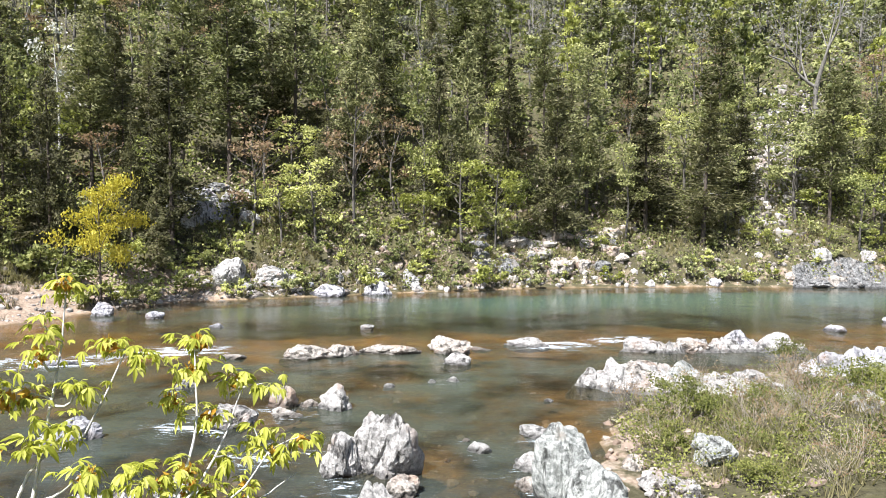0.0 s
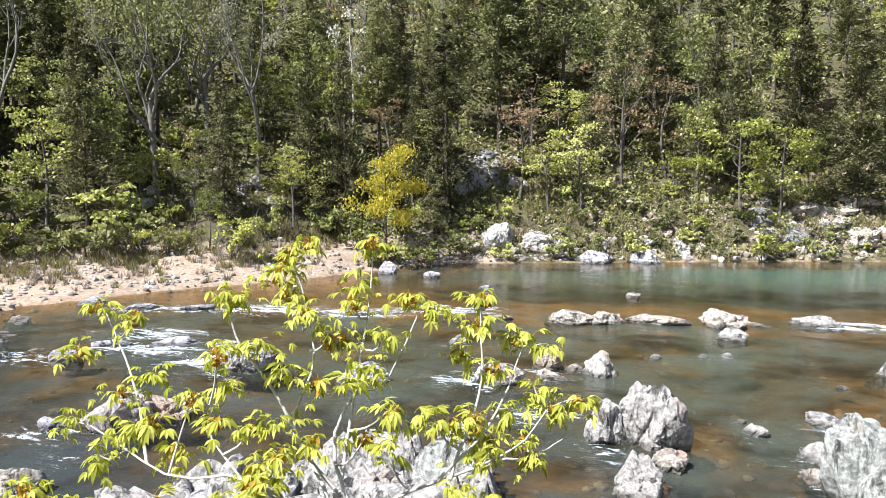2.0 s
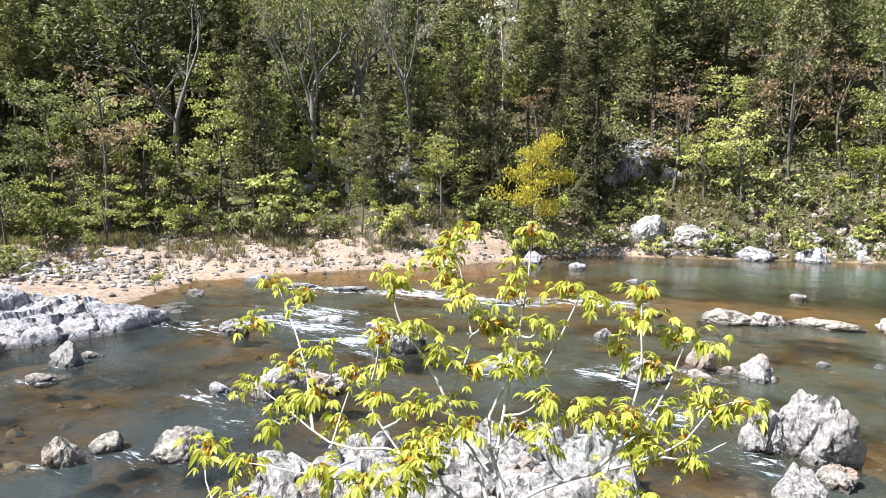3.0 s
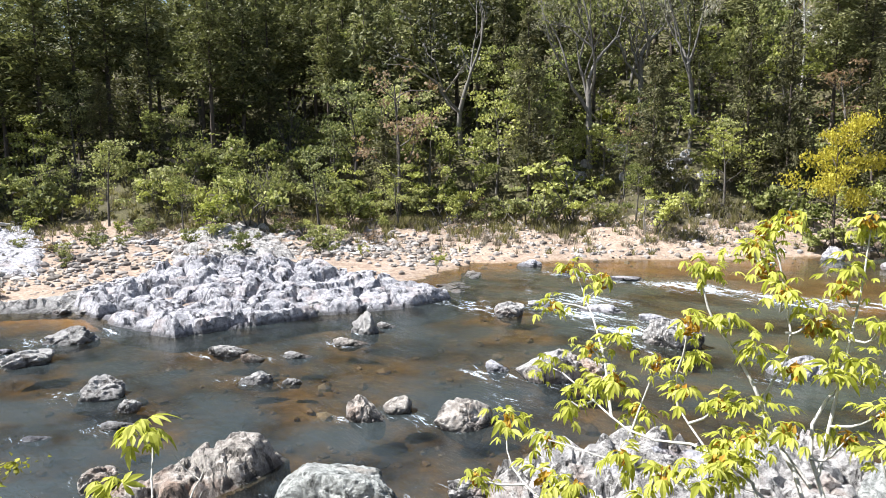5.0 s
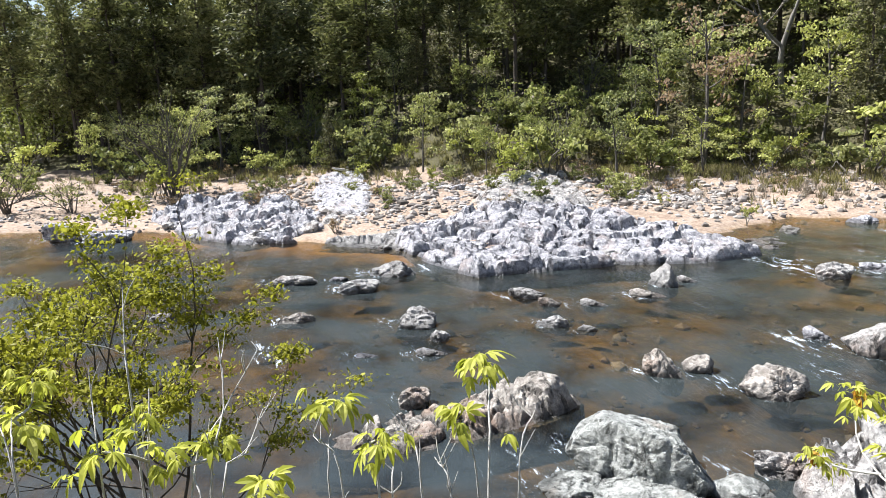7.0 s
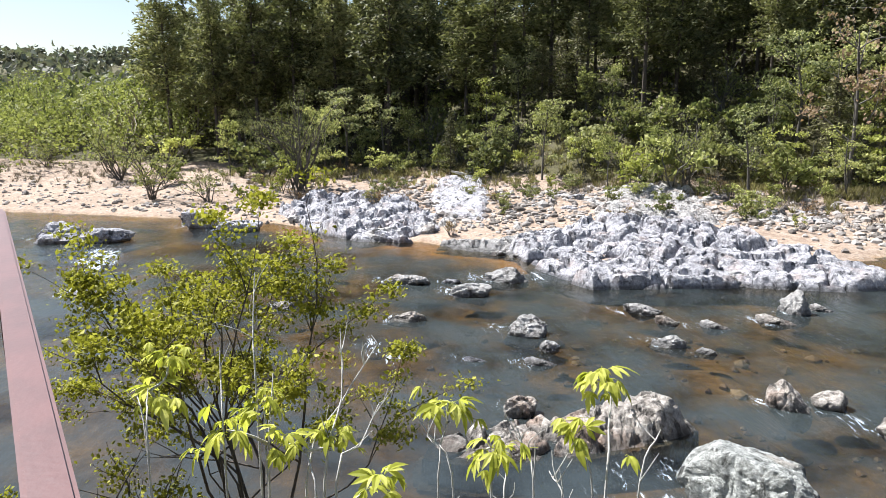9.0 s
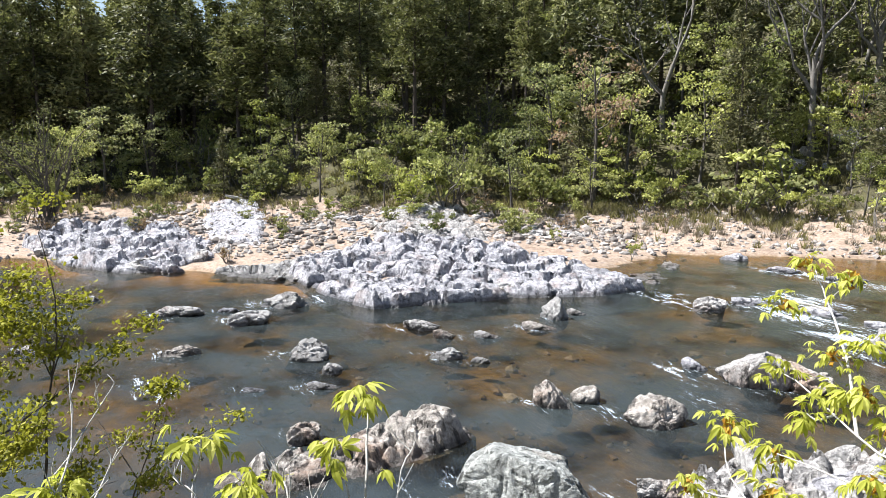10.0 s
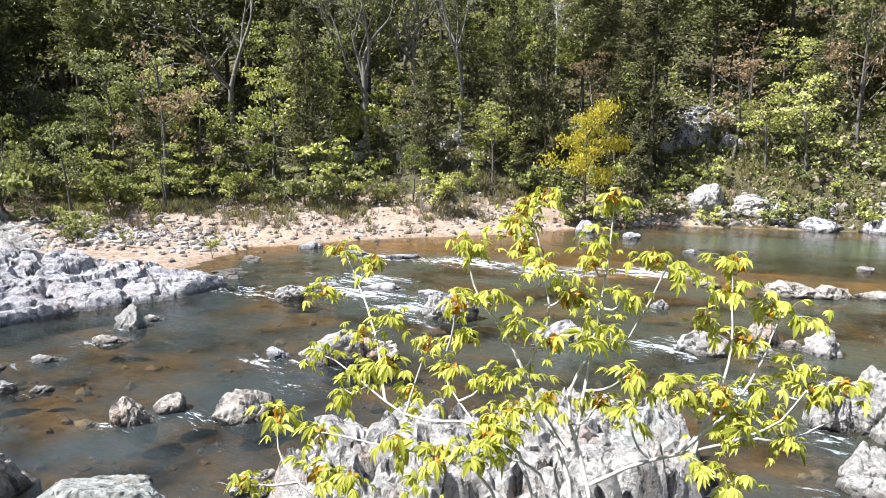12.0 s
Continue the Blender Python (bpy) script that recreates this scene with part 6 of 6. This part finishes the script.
BK_BASE = (-1.55, 2.95, height(-1.55, 2.95))
main_limbs = [
    [BK_BASE, (-1.68, 3.17, 4.71), (-1.81, 3.40, 5.05), (-1.99, 3.50, 5.42), (-1.93, 3.69, 5.69), (-1.78, 3.82, 5.75), (-1.62, 4.04, 6.20)],
    [BK_BASE, (-1.83, 3.28, 4.96), (-2.12, 3.44, 5.41), (-2.35, 3.46, 5.77), (-2.53, 3.43, 6.02), (-2.63, 3.43, 6.28)],
    [(-1.93, 3.43, 5.20), (-2.25, 3.48, 5.51), (-2.25, 3.72, 5.86), (-2.41, 3.85, 6.28), (-2.47, 3.84, 6.48)],
    [(-1.91, 3.46, 5.26), (-1.94, 3.72, 5.78), (-1.99, 4.01, 6.16), (-2.03, 4.16, 6.52)],
    [BK_BASE, (-2.01, 3.20, 4.97), (-2.34, 3.21, 5.31), (-2.84, 3.23, 5.24), (-3.21, 3.26, 5.33), (-3.54, 3.30, 5.44), (-3.73, 3.28, 5.47)],
    [(-1.81, 3.40, 5.05), (-1.57, 3.51, 5.20), (-1.19, 3.87, 5.28), (-0.98, 4.05, 5.38), (-0.86, 4.33, 5.52), (-0.71, 4.46, 5.56)],
    [(-1.33, 3.71, 5.25), (-1.27, 4.10, 5.67), (-1.34, 4.36, 6.14)],
    [(-1.40, 3.64, 5.25), (-1.17, 4.08, 5.53), (-1.11, 4.45, 5.88)],
    [BK_BASE, (-2.2, 2.8, 4.6), (-2.87, 2.75, 4.76), (-3.47, 2.76, 4.92), (-3.74, 2.93, 5.13)],
    [(-3.11, 3.25, 5.28), (-3.58, 3.64, 5.67), (-4.02, 3.89, 6.01)],
    [(-1.11, 3.89, 5.31), (-0.93, 4.13, 5.29), (-0.71, 4.39, 5.36)],
    [BK_BASE, (-1.93, 3.23, 4.95), (-2.22, 3.12, 5.24), (-2.58, 3.21, 5.49), (-2.67, 3.29, 5.68)],
    [BK_BASE, (-2.12, 3.08, 4.86), (-2.46, 3.04, 5.14), (-2.79, 2.95, 5.15), (-3.32, 2.90, 5.13)],
]
bush, bush_nodes = buckeye("buckeye shrub with pale stems and drooping yellow green leaves", BK_BASE, main_limbs, 0.0155)


def buckeye_tip(x, y, z):
    shoot(bush, bush_nodes, x, y, z)


buckeye_tip(-2.03, 4.16, 6.57)
buckeye_tip(-2.47, 3.85, 6.53)
buckeye_tip(-2.63, 3.44, 6.34)
buckeye_tip(-4.06, 3.87, 6.08)
buckeye_tip(-4.03, 3.69, 5.81)
buckeye_tip(-2.45, 3.83, 6.29)
buckeye_tip(-2.07, 4.01, 6.34)
buckeye_tip(-2.04, 3.90, 6.22)
buckeye_tip(-1.71, 4.02, 6.26)
buckeye_tip(-1.56, 4.05, 6.18)
buckeye_tip(-1.35, 4.42, 6.20)
buckeye_tip(-1.13, 4.51, 5.92)
buckeye_tip(-1.34, 4.29, 6.05)
buckeye_tip(-0.97, 4.52, 5.89)
buckeye_tip(-1.47, 4.32, 5.86)
buckeye_tip(-2.26, 3.68, 6.18)
buckeye_tip(-2.44, 3.43, 6.03)
buckeye_tip(-2.29, 3.47, 5.89)
buckeye_tip(-2.12, 3.71, 6.02)
buckeye_tip(-1.81, 3.84, 6.04)
buckeye_tip(-2.11, 3.54, 5.81)
buckeye_tip(-2.61, 3.37, 5.78)
buckeye_tip(-2.88, 3.40, 5.67)
buckeye_tip(-3.34, 3.35, 5.45)
buckeye_tip(-3.73, 3.28, 5.49)
buckeye_tip(-3.40, 3.66, 5.70)
buckeye_tip(-2.63, 3.28, 5.59)
buckeye_tip(-2.40, 3.30, 5.58)
buckeye_tip(-3.75, 2.94, 5.16)
buckeye_tip(-3.39, 2.98, 5.12)
buckeye_tip(-3.62, 2.56, 4.89)
buckeye_tip(-3.22, 2.75, 5.00)
buckeye_tip(-3.01, 2.81, 5.00)
buckeye_tip(-2.80, 2.97, 5.21)
buckeye_tip(-2.54, 3.02, 5.19)
buckeye_tip(-2.30, 3.07, 5.24)
buckeye_tip(-2.28, 3.16, 5.40)
buckeye_tip(-1.93, 3.61, 5.80)
buckeye_tip(-1.86, 3.77, 5.85)
buckeye_tip(-1.65, 3.57, 5.68)
buckeye_tip(-1.45, 3.72, 5.61)
buckeye_tip(-1.64, 3.49, 5.48)
buckeye_tip(-1.22, 4.25, 5.77)
buckeye_tip(-0.99, 4.36, 5.65)
buckeye_tip(-0.70, 4.46, 5.55)
buckeye_tip(-0.86, 4.33, 5.52)
buckeye_tip(-1.00, 4.16, 5.38)
buckeye_tip(-1.18, 4.02, 5.38)
buckeye_tip(-1.25, 3.52, 5.29)
buckeye_tip(-1.11, 3.53, 5.23)
buckeye_tip(-2.30, 3.37, 5.60)
buckeye_tip(-2.59, 2.90, 5.06)
buckeye_tip(-3.35, 3.14, 5.34)
buckeye_tip(-3.17, 3.37, 5.50)

for _ in range(22):
    p = bush_nodes[bk_rng.integers(0, len(bush_nodes))] + bk_rng.normal(0, 0.10, 3) + (0, 0, 0.10) + np.array(BK_BASE)
    if p[2] > 4.9:
        shoot(bush, bush_nodes, *p, 0.85)
inner_foliage(bush)

# young buckeye shoots and bare stems close to the overlook
def sapling(label, stems, tips, scale=1.0):
    b = stems[0][0]
    base = (b[0], b[1], height(b[0], b[1]))
    stems = [[base, *s] for s in stems]
    root, nodes = buckeye(label, base, stems, 0.008)
    root.name = "buckeye_sapling"
    for t in tips:
        shoot(root, nodes, *t, scale * 1.0, False)
    inner_foliage(root)
    return tagged(root, group="young buckeyes")


sapling("young buckeye with one drooping leaf head on a pale stem", [[(-3.37, 0.48, 5.19), (-3.66, 0.59, 5.59), (-3.70, 0.58, 5.68)]], [(-3.71, 0.57, 5.69)], 1.05)
sapling("young buckeye with one drooping leaf head on a pale stem", [[(-3.79, -0.21, 5.09), (-4.03, -0.15, 5.34)]], [(-4.07, -0.15, 5.43)], 1.3)
sapling("young buckeye with one drooping leaf head on a pale stem", [[(-3.07, -0.04, 5.47), (-3.13, -0.06, 5.59)]], [(-3.15, -0.06, 5.63)], 1.1)
sapling("young buckeye with one drooping leaf head on a pale stem", [[(-3.30, 0.41, 5.24), (-3.37, 0.35, 5.55)]], [(-3.39, 0.35, 5.58)], 0.9)
sapling("young buckeye with several leaf heads on pale stems", [[(-3.63, -1.02, 5.29), (-3.78, -1.05, 5.60)], [(-3.35, -0.80, 5.2), (-3.55, -0.85, 5.5)]],
        [(-3.78, -1.06, 5.62), (-3.51, -1.17, 5.58), (-3.54, -0.93, 5.53), (-3.66, -0.72, 5.49), (-3.31, -0.50, 5.42)], 1.0)
sapling("young buckeye with two leaf heads on pale stems", [[(-3.90, -1.65, 5.26), (-4.20, -1.72, 5.50)]], [(-4.23, -1.68, 5.49), (-4.40, -1.67, 5.64)], 1.1)


def bare_stem(label, line, twigs, seed, radius=0.007):
    rng = np.random.default_rng(seed)
    b = line[0]
    base = np.array((b[0], b[1], height(b[0], b[1])))
    root = new("bare_sapling", None)
    root.location = base
    acc = Acc()
    pts = curve_pts([base, *line], 10) - base
    tube(acc, pts, np.linspace(radius, radius * 0.35, 10), 6)
    child("stem", acc.mesh("stem", BARK_PALE, True), root)
    for _ in range(twigs):
        p = pts[rng.integers(4, 10)]
        d = rng.normal(0, 1, 3) * (0.06, 0.06, 0.03) + (0, 0, 0.12)
        t = Acc()
        tube(t, curve_pts([p, p + d * 0.5 + rng.normal(0, 0.015, 3), p + d], 5), np.linspace(0.0035, 0.0015, 5), 4)
        child("twig", t.mesh("twig", BARK_PALE, True), root)
    return tagged(root, label, "sapling", "bare stems below the overlook")


STEM = "thin pale leafless stem below the overlook"
bare_stem(STEM, [(-3.63, -1.02, 5.29), (-3.82, -1.01, 5.72)], 2, 1)
bare_stem(STEM, [(-3.55, -0.84, 5.30), (-3.80, -0.70, 5.55), (-4.00, -0.52, 5.78)], 4, 2)
bare_stem(STEM, [(-3.55, -0.76, 5.29), (-3.81, -0.69, 5.58), (-4.02, -0.70, 5.87)], 3, 3)
bare_stem(STEM, [(-3.46, -0.70, 5.33), (-3.63, -0.60, 5.42), (-3.81, -0.51, 5.55)], 5, 4)
bare_stem(STEM, [(-3.53, -1.19, 5.40), (-3.80, -1.25, 5.79)], 3, 5)
bare_stem(STEM, [(-3.96, -1.12, 5.56), (-4.05, -1.14, 5.82), (-4.24, -1.15, 6.12)], 3, 6)
bare_stem(STEM, [(-3.90, -1.65, 5.26), (-4.20, -1.79, 5.52)], 3, 7)
bare_stem(STEM, [(-3.35, 0.63, 5.24), (-3.45, 0.76, 5.53)], 2, 8)
bare_stem(STEM, [(-3.35, -0.19, 5.34), (-3.56, -0.29, 5.49)], 6, 9)
bare_stem(STEM, [(-3.29, 0.15, 5.32), (-3.49, 0.13, 5.47)], 6, 10)
bare_stem(STEM, [(-3.30, 0.02, 5.22), (-3.42, 0.05, 5.36)], 6, 11)
bare_stem(STEM, [(-3.25, 0.28, 5.20), (-3.40, 0.24, 5.38)], 6, 12)


# fine-leaved shrub on the bluff, in flat sprays
def spray_shrub(label, x, y, h, width, seed, stems, count):
    rng = np.random.default_rng(seed)
    root = new("small_leaved_shrub", None)
    root.location = (x, y, height(x, y))
    ends = []
    for _ in range(stems):
        acc, mine = Acc(), []
        a = rng.uniform(0, 6.283)
        d = np.array([math.cos(a) * 0.33 * width / h, math.sin(a) * 0.33 * width / h, 1.0])
        grow(acc, rng.normal(0, 0.10, 3) * (1, 1, 0), d, h * rng.uniform(0.40, 0.50), 0.022, 2, rng, mine, 0.5, (2, 4), 0.62, 6, 0.1)
        child("stem", acc.mesh("stem", BARK_DARK, True), root)
        ends += mine
    ends = np.array(ends)
    ends = ends[ends[:, 2] > 0.42 * h]
    heads = ends[rng.integers(0, len(ends), count // 60)]
    c = heads[rng.integers(0, len(heads), count)] + rng.normal(0, 1, (count, 3)) * (0.09, 0.09, 0.045)
    acc = Acc()
    leaves(acc, c, 0.050, rng, 0.7, turned=0.4)
    child("foliage", acc.mesh("foliage", LEAF_FINE), root)
    return tagged(root, label, "shrub", "small-leaved shrubs on the bluff")


spray_shrub("airy shrub with tiny yellow green leaves on the bluff", -7.2, -1.8, 4.7, 2.2, 51, 8, 18000)
spray_shrub("airy shrub with tiny yellow green leaves on the bluff", -6.6, -3.1, 2.6, 1.4, 52, 4, 1300)

# bleached root wad on the bar
root_wad = new("driftwood_stump", None)
root_wad.location = (-58.5, 7.0, height(-58.5, 7.0))
wad_rng = np.random.default_rng(3)
for i in range(9):
    a = Acc()
    d = wad_rng.normal(0, 1, 3) * (0.4, 0.55, 0.2) + (0, 0, 0.28)
    tube(a, curve_pts([(0, 0, -0.1), d * 0.7 + wad_rng.normal(0, 0.12, 3), d * 1.5], 6), np.linspace(0.22, 0.07, 6), 6)
    child("root", a.mesh("root", DRIFTWOOD, True), root_wad)
tagged(root_wad, "bleached driftwood root wad on the bar", "driftwood")


# steel guard rail of the overlook
def box_part(name, a, b, wide, high, parent, mat):
    """A bevelled bar from a to b."""
    a, b = Vector(a), Vector(b)
    L = (b - a).length
    bm = bmesh.new()
    bmesh.ops.create_cube(bm, size=1)
    for v in bm.verts:
        v.co = Vector((v.co.x * wide, v.co.y * L, v.co.z * high))
    bmesh.ops.bevel(bm, geom=bm.edges[:], offset=min(wide, high) * 0.12, segments=2, affect="EDGES")
    ob = part(name, bm, mat, parent)
    q = (b - a).to_track_quat("Y", "Z")
    ob.matrix_basis = Matrix.Translation((a + b) / 2) @ q.to_matrix().to_4x4()
    return ob


rail = new("guard_rail", None)
RA, RB = Vector((-1.02, -0.68, 0)), Vector((-4.0, -2.27, 0))
rail.location = (RA.x, RA.y, 5.35)
D = RB - RA
box_part("top_rail", (0, 0, 1.12), D + Vector((0, 0, 1.12)), 0.06, 0.06, rail, RAIL_PAINT)
for k, z in enumerate((0.25, 0.55, 0.85)):
    box_part("mid_rail", (0, 0, z), D + Vector((0, 0, z)), 0.025, 0.03, rail, RAIL_PAINT)
for s in (0.012, 0.5, 0.985):
    box_part("post", D * s + Vector((0, 0, -1.9 * s - 0.3)), D * s + Vector((0, 0, 1.085)), 0.055, 0.055, rail, RAIL_PAINT)
tagged(rail, "brown red painted steel guard rail at the overlook edge", "railing")
